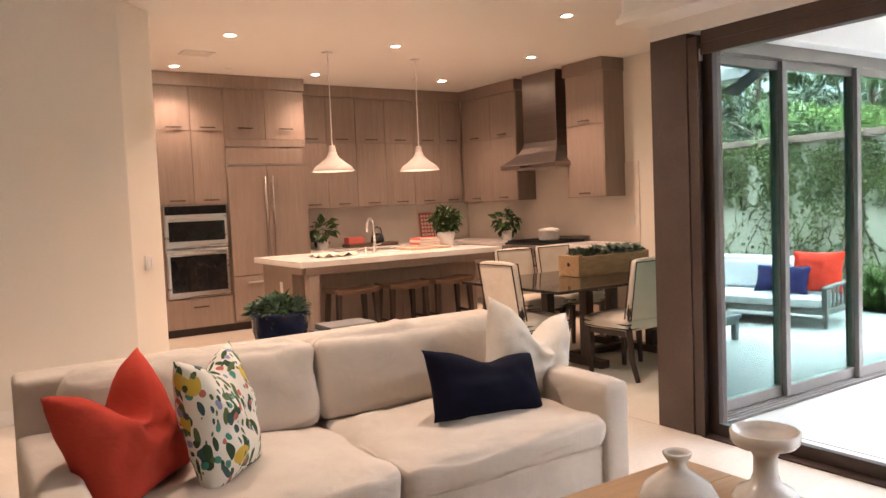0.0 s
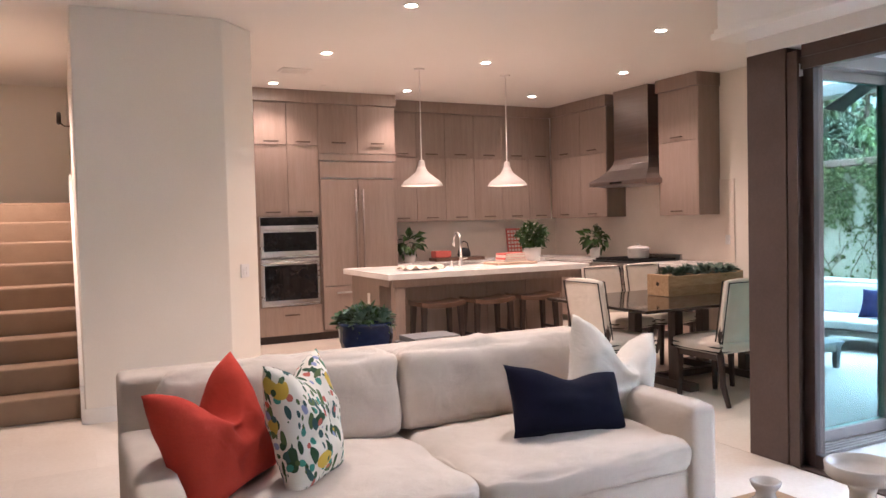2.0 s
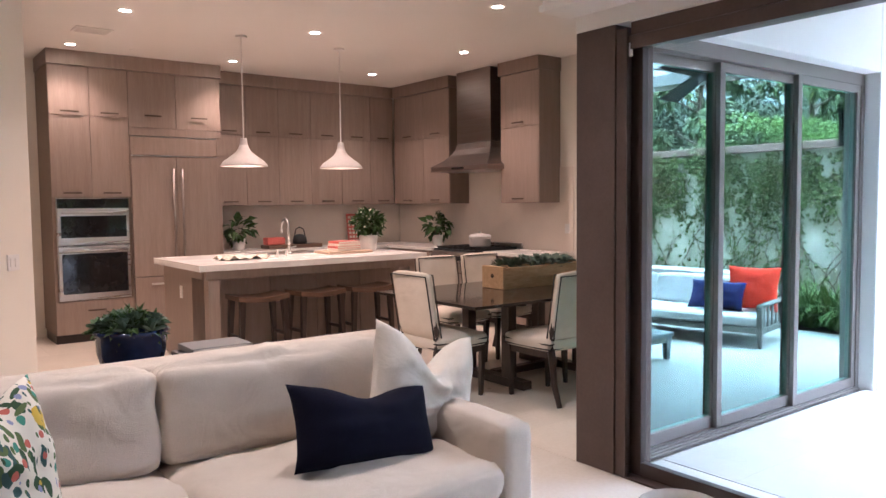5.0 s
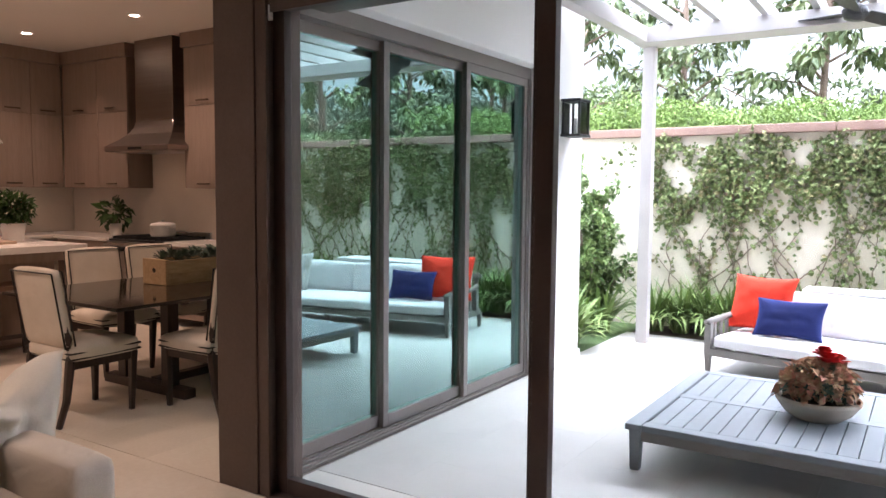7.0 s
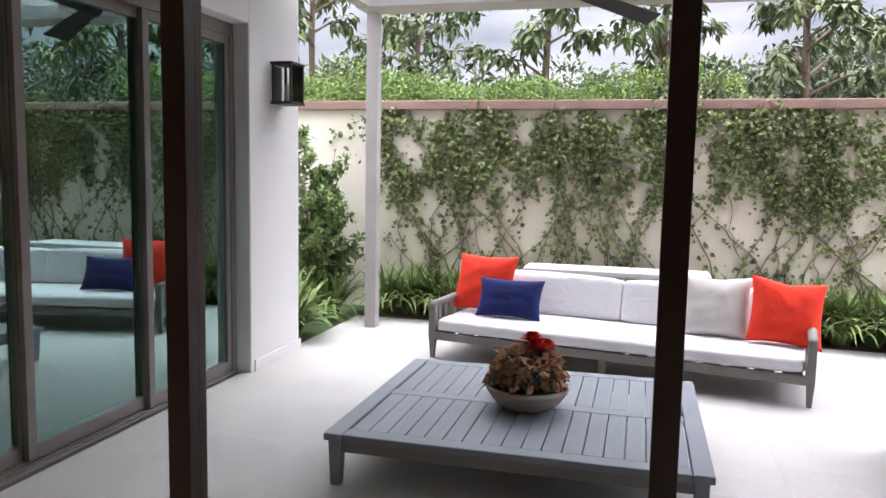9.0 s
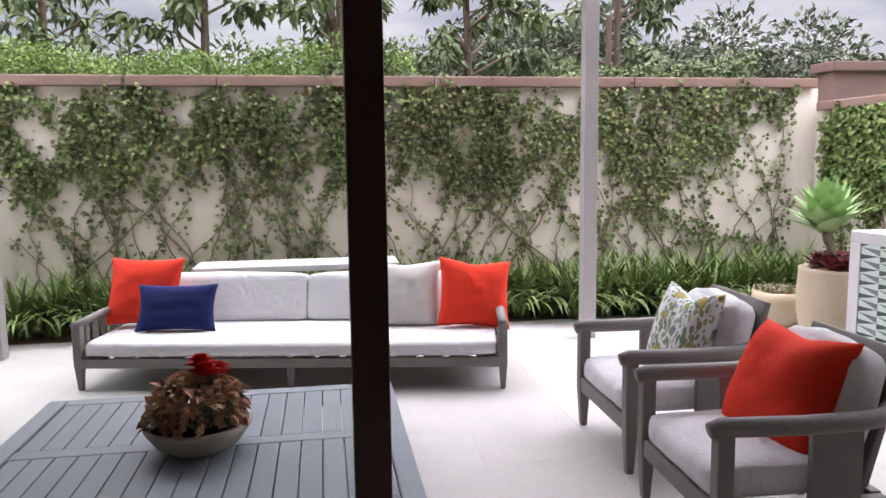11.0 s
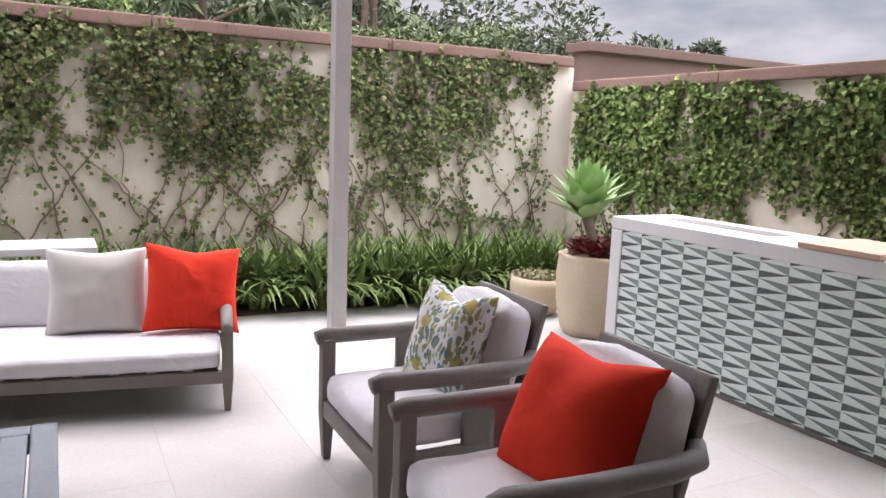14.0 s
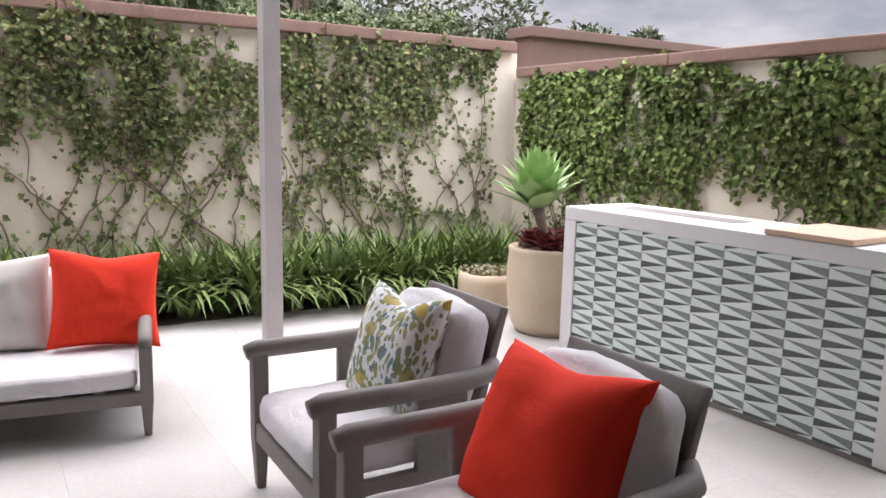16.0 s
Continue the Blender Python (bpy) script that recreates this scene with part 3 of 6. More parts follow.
bm = box(7.67, 8.43, 3.905, 3.92, 0, 0.09, 0.004)
structure("trim_base", bm, STUCCO, "stucco plinth at the foot of the facade", "trim")
# bronze clad pillar between the two door walls
structure("pillar", box(4.61, 4.86, 4.0, 4.28, 0, 2.47, 0.006), BRONZE, "dark bronze clad pillar between two door walls", "pillar")


def sliding_panel(along, a, b, at, z0, z1, stile, rail_b, rail_t, depth, frame_mat, glass_mat, label, handle=False):
    """A framed glass panel; along: the axis that it runs on."""
    def bx(p0, p1, q0, q1, z0, z1, bev=0.004):
        return box(p0, p1, q0, q1, z0, z1, bev) if along == "x" else box(q0, q1, p0, p1, z0, z1, bev)
    t = thing("sliding_door", pose(0, 0, 0), label, "sliding door", "sliding door panels")
    for p in (a, b - stile):
        part("stile", bx(p, p + stile, at - depth / 2, at + depth / 2, z0, z1), frame_mat, t)
    part("bottom_rail", bx(a + stile, b - stile, at - depth / 2, at + depth / 2, z0, z0 + rail_b), frame_mat, t)
    part("top_rail", bx(a + stile, b - stile, at - depth / 2, at + depth / 2, z1 - rail_t, z1), frame_mat, t)
    g = part("pane", bx(a + stile - 0.004, b - stile + 0.004, at - 0.004, at + 0.004, z0 + rail_b - 0.004, z1 - rail_t + 0.004, 0), glass_mat, t, "clear glass pane")
    g.visible_shadow = False
    if handle:
        part("handle", bx(a + 0.02, a + 0.035, at - depth / 2 - 0.006, at - depth / 2, 0.95, 1.12, 0.002), LANTERNBLACK, t, "black recessed pull")
    return t


# dining doors: three panels on three tracks
bm = box(4.86, 7.625, 4.04, 4.27, 2.40, 2.49, 0.003)
box(4.862, 4.90, 3.99, 4.27, 0, 2.40, 0.003, bm=bm)
box(7.57, 7.625, 4.035, 4.27, 0, 2.40, 0.003, bm=bm)
structure("door_frame_dining", bm, TAUPE, "taupe metal frame round the dining doors", "door frame")
bm = box(4.86, 7.625, 4.02, 4.26, -0.01, 0.012, 0.003)
for y in (4.045, 4.08, 4.118):
    box(4.9, 7.57, y - 0.012, y - 0.004, 0.012, 0.024, bm=bm)
structure("door_track_dining", bm, TAUPE, "metal floor track of the dining doors", "door track")
DL = "taupe framed sliding glass door reflecting the garden"
sliding_panel("x", 4.90, 5.79, 4.142, 0.025, 2.40, 0.055, 0.075, 0.06, 0.034, TAUPE, TINTGLASS, DL)
sliding_panel("x", 5.735, 6.69, 4.102, 0.025, 2.40, 0.055, 0.075, 0.06, 0.034, TAUPE, TINTGLASS, DL)
sliding_panel("x", 6.63, 7.575, 4.062, 0.025, 2.40, 0.055, 0.075, 0.06, 0.034, TAUPE, TINTGLASS, DL)
# living room doors: two closed panels, the rest slid open
bm = box(4.64, 5.05, -2.4, 3.918, 2.40, 2.47, 0.003)
box(4.64, 4.88, 3.955, 4.0, 0, 2.40, 0.004, bm=bm)
box(4.62, 4.64, 3.93, 4.0, 0, 2.44, 0.004, bm=bm)
box(4.645, 4.66, -2.4, 3.955, 2.33, 2.40, 0.003, bm=bm)
structure("door_frame_living", bm, BRONZE, "dark bronze frame of the living room sliding doors", "door frame")
bm = box(4.62, 4.78, -2.4, 3.955, -0.012, 0.006, 0.002)
box(4.94, 5.03, 1.09, 2.71, -0.012, 0.006, 0.002, bm=bm)
structure("door_track_living", bm, BRONZE, "dark bronze floor track of the living room doors", "door track")
LL = "dark bronze framed sliding glass door standing closed"
sliding_panel("y", 2.485, 3.95, 4.71, 0.01, 2.40, 0.075, 0.075, 0.06, 0.05, NEARBLACK, GLASS, LL)
sliding_panel("y", 1.083, 2.71, 4.985, 0.01, 2.40, 0.078, 0.075, 0.06, 0.05, NEARBLACK, GLASS, LL)
t = thing("door_contact_sensor", pose(4.655, 3.94, 2.33), "small white plastic sensor on the door frame", "sensor")
part("body", box(-0.012, 0.012, -0.015, 0.015, -0.035, 0.035, 0.004), PLASTIC, t)

# ground and garden walls
structure("ground", box(-60, 400, -300, 300, -0.5, -0.13), GRASS, "green lawn and garden ground", "ground")
structure("patio_base", box(4.75, 9.95, -3.8, 3.995, -0.13, -0.004), PATIOBED, "pale mortar bed of the patio", "pavement")
structure("lawn", box(8.42, 10.55, 3.96, 12, -0.13, -0.01), GRASS, "narrow strip of lawn beside the house", "lawn")
structure("planting_bed", box(9.96, 10.55, -3.8, 3.95, -0.13, 0.0), EARTH, "dark earth of the planting bed", "planting bed")
structure("wall_garden_east", box(10.55, 10.8, -3.8, 14, -0.13, 2.13), GARDENWALL, "cream painted block garden wall", "garden wall")
structure("wall_garden_south", box(4.9, 10.8, -4.05, -3.8, -0.13, 1.90), GARDENWALL, "cream painted block garden wall", "garden wall")
structure("wall_neighbour", box(10.68, 10.95, -14, -4.06, -0.13, 2.32), NEIGHBOUR, "brown stucco wall beyond the corner", "garden wall")
structure("wall_cap_neighbour", box(10.62, 11.02, -14, -4.02, 2.32, 2.42, 0.012), NEIGHBOUR, "brown stucco wall cap", "wall cap")
for i in range(9):
    y0 = -3.74 + i * 1.95
    ob = structure("wall_cap_east", box(10.47, 10.86, y0, y0 + 1.942, 2.13, 2.225, 0.012), CAPSTONE, "brown stucco wall cap", "wall cap")
for i in range(3):
    x0 = 4.9 + i * 1.86
    structure("wall_cap_south", box(x0, x0 + 1.852, -4.12, -3.73, 1.90, 1.99, 0.012), CAPSTONE, "brown stucco wall cap", "wall cap")

# ---- stairs ----
for k in range(9):
    y0 = 7.6 + 0.28 * k
    y1 = y0 + 0.31 if k < 8 else 11.1
    z1 = 0.2 * (k + 1)
    bm = box(-0.42, 0.895, y0, y1, max(0, z1 - 0.34), z1, 0.022, 3)
    structure("stair_step" if k < 8 else "stair_landing", bm, CARPET, "tan carpeted stair step", "stairs", True)
bm = bmesh.new()
side = [(7.38, 0.0), (7.38, 0.3), (9.9, 2.1), (11.1, 2.1), (11.1, 1.85), (9.84, 1.85), (7.62, 0.0)]
face = bm.faces.new([bm.verts.new((0.872, y, z)) for y, z in side])
top = bmesh.ops.extrude_face_region(bm, geom=[face])
for v in top["geom"]:
    if isinstance(v, bmesh.types.BMVert):
        v.co.x = 0.898
bmesh.ops.recalc_face_normals(bm, faces=bm.faces[:])
structure("trim_stair_skirt", bm, TRIM, "white painted stair skirt board", "trim")
t = thing("handrail", pose(0.80, 9.7, 2.62), "short dark wooden handrail at the stair wall", "handrail")
part("rail", tube([(0, 0, 0), (0, 0.5, 0.16), (0, 1.2, 0.16)], 0.022, 10), DARKWOOD, t, smooth=True)
part("bracket", tube([(0, 0.12, 0.02), (0.05, 0.12, -0.02), (0.1, 0.12, -0.02)], 0.008, 6), BRONZE_METAL, t)

# ---- kitchen cabinets ----


def bar_handle(parent, x, y, z, axis="x", w=0.19, out=(0, -1)):
    """A slim pull centred at x, y, z on a front that faces out."""
    if axis == "x":
        bm = box(x - w / 2, x + w / 2, y + out[1] * 0.032 - 0.005, y + out[1] * 0.032 + 0.005, z - 0.009, z + 0.009, 0.002)
        for s in (-1, 1):
            box(x + s * w * 0.4 - 0.004, x + s * w * 0.4 + 0.004, min(y, y + out[1] * 0.03), max(y, y + out[1] * 0.03), z - 0.004, z + 0.004, bm=bm)
    else:
        bm = box(x + out[0] * 0.032 - 0.005, x + out[0] * 0.032 + 0.005, y - w / 2, y + w / 2, z - 0.009, z + 0.009, 0.002)
        for s in (-1, 1):
            box(min(x, x + out[0] * 0.03), max(x, x + out[0] * 0.03), y + s * w * 0.4 - 0.004, y + s * w * 0.4 + 0.004, z - 0.004, z + 0.004, bm=bm)
    part("handle", bm, BRONZE_METAL, parent, "slim dark bronze bar pull")


def cabinet(name, x0, x1, y0, y1, z0, z1, face, fronts, label, mat=CABINET):
    """A cabinet unit; fronts: (a0, a1, z0, z1, handle z or None) along its face."""
    t = thing(name, pose(0, 0, 0), label, "cabinet", name.replace("_", " ") + "s")
    if face == "y":
        part("body", box(x0, x1, y0 + 0.02, y1, z0, z1), CABINET_IN, t)
    else:
        part("body", box(x0 + 0.02, x1, y0, y1, z0, z1), CABINET_IN, t)
    for a0, a1, f0, f1, hz in fronts:
        g = 0.0025
        if face == "y":
            d = part("door", box(a0 + g, a1 - g, y0, y0 + 0.018, f0 + g, f1 - g, 0.002), mat, t)
            if hz is not None:
                bar_handle(d, (a0 + a1) / 2, y0, hz)
        else:
            d = part("door", box(x0, x0 + 0.018, a0 + g, a1 - g, f0 + g, f1 - g, 0.002), mat, t)
            if hz is not None:
                bar_handle(d, x0, (a0 + a1) / 2, hz, "y", 0.19, (-1, 0))
    return t


CL = "greyed oak veneer wall cabinet with bar pulls"
TY = 10.37
# tall oven cabinet and the fridge surround
xs = (2.95, 3.36, 3.77)
oven_cab = cabinet("tall_cabinet", 2.95, 3.77, TY, 11.1, 0.1, 3.06, "y",
    [(xs[0], xs[1], 2.52, 3.06, 2.56), (xs[1], xs[2], 2.52, 3.06, 2.56), (xs[0], xs[1], 1.62, 2.52, 1.67), (xs[1], xs[2], 1.62, 2.52, 1.67),
     (2.95, 3.77, 0.1, 0.47, 0.36)], "tall greyed oak cabinet housing two wall ovens")
fr = cabinet("fridge_cabinet", 3.77, 4.85, TY, 11.1, 0.1, 3.06, "y",
    [(3.77, 4.31, 2.42, 3.06, 2.56), (4.31, 4.85, 2.42, 3.06, 2.56), (3.77, 4.85, 2.33, 2.42, None), (4.79, 4.85, 0.1, 2.33, None)],
    "greyed oak cabinet surround of the panelled fridge")
t = thing("refrigerator", pose(0, 0, 0), "built in refrigerator with greyed oak panels and steel handles", "refrigerator")
part("grille", box(3.777, 4.78, TY - 0.03, TY + 0.018, 2.10, 2.315, 0.003), CABINET, t)
for a, b, hx in ((3.777, 4.283, 4.235), (4.287, 4.78, 4.335)):
    d = part("door", box(a, b, TY - 0.045, TY + 0.018, 0.70, 2.095, 0.003), CABINET, t)
    bm = tube([(hx, TY - 0.095, 0.80), (hx, TY - 0.095, 1.95)], 0.014, 10)
    for z in (0.86, 1.89):
        tube([(hx, TY - 0.095, z), (hx, TY - 0.045, z)], 0.009, 8, bm=bm)
    part("handle", bm, HOODSTEEL, d, "tall brushed steel tube handle", True)
d = part("drawer", box(3.777, 4.78, TY - 0.045, TY + 0.018, 0.13, 0.69, 0.003), CABINET, t)
bm = tube([(3.95, TY - 0.09, 0.61), (4.69, TY - 0.09, 0.61)], 0.012, 10)
for x in (4.0, 4.64):
    tube([(x, TY - 0.09, 0.61), (x, TY - 0.045, 0.61)], 0.008, 8, bm=bm)
part("handle", bm, STEEL, d, "brushed steel tube handle", True)
bm = box(3.777, 4.78, TY - 0.05, TY - 0.044, 2.092, 2.104)
box(3.777, 4.78, TY - 0.034, TY + 0.018, 2.316, 2.324, bm=bm)
part("trim_strip", bm, STEEL, t, "bright steel strip")


def oven(name, z0, z1, panel):
    t = thing(name, pose(2.985, TY - 0.03, z0), "stainless steel wall oven with a black glass door", "oven", "wall ovens")
    h = z1 - z0
    part("body", box(0, 0.75, 0.012, 0.5, 0, h, 0.003), STEEL, t)
    dz = h - panel
    d = part("door", box(0.004, 0.746, -0.012, 0.012, 0.03, dz - 0.008, 0.006), STEEL, t)
    part("window", box(0.035, 0.715, -0.016, -0.010, 0.075, dz - 0.085, 0.004), BLACKGLASS, d, "black glass window")
    bm = tube([(0.04, -0.06, dz - 0.05), (0.71, -0.06, dz - 0.05)], 0.013, 10)
    for x in (0.08, 0.67):
        tube([(x, -0.06, dz - 0.05), (x, -0.01, dz - 0.05)], 0.009, 8, bm=bm)
    part("handle", bm, STEEL, d, "steel tube handle", True)
    part("control_panel", box(0.004, 0.746, -0.010, 0.012, dz, h - 0.004, 0.003), BLACKGLASS, t, "black glass control panel")
    part("badge", box(0.345, 0.405, -0.0135, -0.0115, 0.05, 0.062), STEEL, d)


oven("microwave_oven", 1.10, 1.61, 0.11)
oven("wall_oven", 0.48, 1.095, 0.012)
structure("trim_crown_tall", box(2.94, 4.86, TY - 0.03, 11.1, 3.06, CEIL, 0.004), CABINET, "greyed oak crown above the tall cabinets", "trim")
t = thing("cabinet_toe_kick", pose(0, 0, 0), "dark recessed plinth under the tall cabinets", "plinth")
part("panel", box(2.95, 4.85, TY + 0.06, 11.0, 0, 0.1), DARKWOOD, t)

# upper cabinets along the back wall
UY = 10.72
ux = [4.86, 5.32, 5.78, 6.26, 6.74, 7.22, 7.62]
for a, b in zip(ux, ux[1:]):
    cabinet("upper_cabinet", a, b, UY, 11.1, 1.51, 3.06, "y", [(a, b, 2.42, 3.06, 2.47), (a, b, 1.51, 2.42, 1.56)], CL)
# uppers along the side wall, either side of the hood
UX = 7.62
for a, b in ((9.96, 10.70), (9.36, 9.96)):
    cabinet("upper_cabinet", UX, 7.97, a, b, 1.51, 3.06, "x", [(a, b, 2.42, 3.06, 2.47), (a, b, 1.51, 2.42, 1.56)], CL)
cabinet("upper_cabinet", UX, 7.97, 7.66, 8.32, 1.51, 3.06, "x", [(7.66, 8.32, 2.42, 3.06, 2.47), (7.66, 8.32, 1.51, 2.42, 1.56)], CL)
part("end_panel", box(UX + 0.001, 7.97, 7.645, 7.66, 1.51, 3.06, 0.002), CABINET, bpy.data.objects["upper_cabinet.008"])
structure("trim_crown_back", box(4.862, 7.60, UY - 0.03, 11.1, 3.06, CEIL, 0.004), CABINET, "greyed oak crown above the upper cabinets", "trim")
structure("trim_crown_side", box(UX - 0.03, 7.97, 9.34, 10.69, 3.06, CEIL, 0.004), CABINET, "greyed oak crown above the upper cabinets", "trim")
structure("trim_crown_end", box(UX - 0.03, 7.97, 7.63, 8.34, 3.06, CEIL, 0.004), CABINET, "greyed oak crown above the upper cabinets", "trim")

# range hood
t = thing("range_hood", pose(7.97, 8.84, 1.93), "dark stainless steel chimney range hood", "range hood")
bm = bmesh.new()
low = [(-0.62, -0.58, 0.0), (0, -0.58, 0.0), (0, 0.58, 0.0), (-0.62, 0.58, 0.0)]
rim = [(-0.62, -0.58, 0.055), (0, -0.58, 0.055), (0, 0.58, 0.055), (-0.62, 0.58, 0.055)]
up = [(-0.36, -0.34, 0.36), (0, -0.34, 0.36), (0, 0.34, 0.36), (-0.36, 0.34, 0.36)]
flare = []
for k in (1, 2, 3):
    s = k / 4
    e = (1 - s) ** 1.9
    fx, fy, fz = 0.36 + 0.26 * e, 0.34 + 0.24 * e, 0.055 + 0.30 * s
    flare.append([(-fx, -fy, fz), (0, -fy, fz), (0, fy, fz), (-fx, fy, fz)])
rings = [[bm.verts.new(p) for p in r] for r in (low, rim, *flare, up)]
for a, b in zip(rings, rings[1:]):
    for k in range(4):
        bm.faces.new((a[k], a[(k + 1) % 4], b[(k + 1) % 4], b[k]))
bm.faces.new(rings[0][::-1])
bm.faces.new(rings[-1])
bmesh.ops.recalc_face_normals(bm, faces=bm.faces[:])
bmesh.ops.bevel(bm, geom=bm.edges[:], offset=0.003, segments=1, affect="EDGES")
part("canopy", bm, HOODSTEEL, t)
part("chimney", box(-0.36, 0, -0.34, 0.34, 0.362, CEIL - 1.932, 0.005), HOODSTEEL, t)
part("filter", box(-0.55, -0.05, -0.5, 0.5, -0.012, -0.001, 0.003), STEEL, t)
part("control_strip", box(-0.628, -0.62, -0.12, 0.12, 0.015, 0.04, 0.002), BLACKGLASS, t)

# base cabinets and counters
for a, b in ((4.86, 5.55), (5.55, 6.25), (6.25, 6.95)):
    cabinet("base_cabinet", a, b, 10.46, 11.1, 0.1, 0.88, "y", [(a, b, 0.66, 0.88, 0.8), (a, b, 0.1, 0.66, 0.6)], "greyed oak base cabinet under a quartz counter")
for a, b in ((9.36, 10.4), (7.45, 8.25)):
    cabinet("base_cabinet", 7.32, 7.97, a, b, 0.1, 0.88, "x", [(a, b, 0.66, 0.88, 0.8), (a, b, 0.1, 0.66, 0.6)], "greyed oak base cabinet under a quartz counter")
t = thing("countertop", pose(0, 0, 0), "white quartz worktop along the kitchen walls", "worktop")
part("slab", prism([(4.862, 10.43), (7.29, 10.43), (7.29, 9.32), (7.965, 9.32), (7.965, 11.09), (4.862, 11.09)], 0.885, 0.925, 0.003), QUARTZ, t)
t = thing("countertop", pose(0, 0, 0), "white quartz worktop beside the range", "worktop")
part("slab", box(7.29, 7.965, 7.42, 8.28, 0.885, 0.925, 0.003), QUARTZ, t)
structure("backsplash", box(4.862, 7.95, 11.085, 11.098, 0.926, 1.51), SPLASH, "cream slab backsplash", "backsplash")
structure("backsplash_side", box(7.957, 7.968, 7.42, 11.08, 0.926, 1.93), SPLASH, "cream slab backsplash behind the range", "backsplash")
# range
t = thing("kitchen_range", pose(7.27, 8.285, 0), "stainless steel range with a row of knobs", "range")
part("body", box(0.02, 0.69, 0, 1.03, 0.1, 0.90, 0.004), STEEL, t)
part("front", box(-0.01, 0.02, 0.01, 1.02, 0.12, 0.72, 0.006), STEEL, t)
part("knob_panel", box(-0.03, 0.02, 0.0, 1.03, 0.74, 0.90, 0.01), STEEL, t)
for i in range(7):
    part("knob", tube([(-0.03, 0.10 + i * 0.138, 0.82), (-0.075, 0.10 + i * 0.138, 0.82)], 0.026, 14), BLACKMETAL, t)
bm = box(0.03, 0.67, 0.02, 1.01, 0.90, 0.925, 0.004)
for i in range(9):
    box(0.05, 0.65, 0.07 + i * 0.11, 0.085 + i * 0.11, 0.925, 0.955, 0.003, bm=bm)
part("grate", bm, BLACKMETAL, t, "black cast iron grates")
part("back_guard", box(0.66, 0.685, 0, 1.03, 0.90, 1.0, 0.003), STEEL, t)

# island
t = thing("kitchen_island", pose(0, 0, 0), "greyed oak kitchen island with a white quartz top", "kitchen island")
part("top", box(3.68, 6.17, 7.90, 9.26, 0.925, 0.985, 0.004), QUARTZ, t)
part("body", box(4.02, 6.10, 8.36, 9.20, 0.02, 0.925), CABINET_IN, t)
for i in range(4):
    a = 4.02 + i * 0.52
    part("back_panel", box(a + 0.003, a + 0.517, 8.335, 8.36, 0.06, 0.84, 0.003), CABINET, t)
part("apron", box(3.76, 6.10, 7.98, 8.02, 0.84, 0.925, 0.003), CABINET, t)
part("end_panel", box(3.76, 4.02, 8.36, 9.20, 0.02, 0.925, 0.003), CABINET, t)
for x in (3.78, 5.99):
    part("leg", box(x, x + 0.11, 7.975, 8.085, 0, 0.84, 0.004), CABINET, t)
part("side_apron", box(3.76, 3.80, 8.085, 8.36, 0.84, 0.925, 0.003), CABINET, t)
part("outlet", box(3.752, 3.76, 8.62, 8.69, 0.62, 0.74, 0.003), PLASTIC, t, "white outlet plate")


def stool():
    t = thing("counter_stool", pose(4.26, 8.0, 0), "walnut counter stool with a dished seat", "stool", "counter stools")
    bm = bmesh.new()
    n = 10
    rows = []
    for j in range(n + 1):
        row = []
        for i in range(n + 1):
            u, v = 2 * i / n - 1, 2 * j / n - 1
            row.append((u * 0.25, v * 0.17, 0.66 + 0.025 * u * u - 0.004 * (1 - v * v)))
        rows.append(row)
    for dz, flip in ((0, False), (-0.045, True)):
        g = [[bm.verts.new((x, y, z + dz)) for x, y, z in r] for r in rows]
        for j in range(n):
            for i in range(n):
                q = (g[j][i], g[j][i + 1], g[j + 1][i + 1], g[j + 1][i])
                bm.faces.new(q[::-1] if flip else q)
    bmesh.ops.bridge_loops(bm, edges=[e for e in bm.edges if e.is_boundary])
    bmesh.ops.recalc_face_normals(bm, faces=bm.faces[:])
    part("seat", bm, WALNUT, t)
    for sx in (-1, 1):
        for sy in (-1, 1):
            part("leg", taper((sx * 0.235, sy * 0.15, 0), (sx * 0.205, sy * 0.13, 0.635), 0.035, 0.055), DARKWOOD, t)
        part("stretcher", box(sx * 0.222 - 0.012, sx * 0.222 + 0.012, -0.13, 0.13, 0.28, 0.31, 0.003), DARKWOOD, t)
    part("footrest", box(-0.22, 0.22, -0.152, -0.128, 0.20, 0.235, 0.003), DARKWOOD, t)
    return t


st = stool()
copy_thing(st, pose(4.87, 8.0, 0, 0, 0, 2))
copy_thing(st, pose(5.46, 8.01, 0, 0, 0, -2))

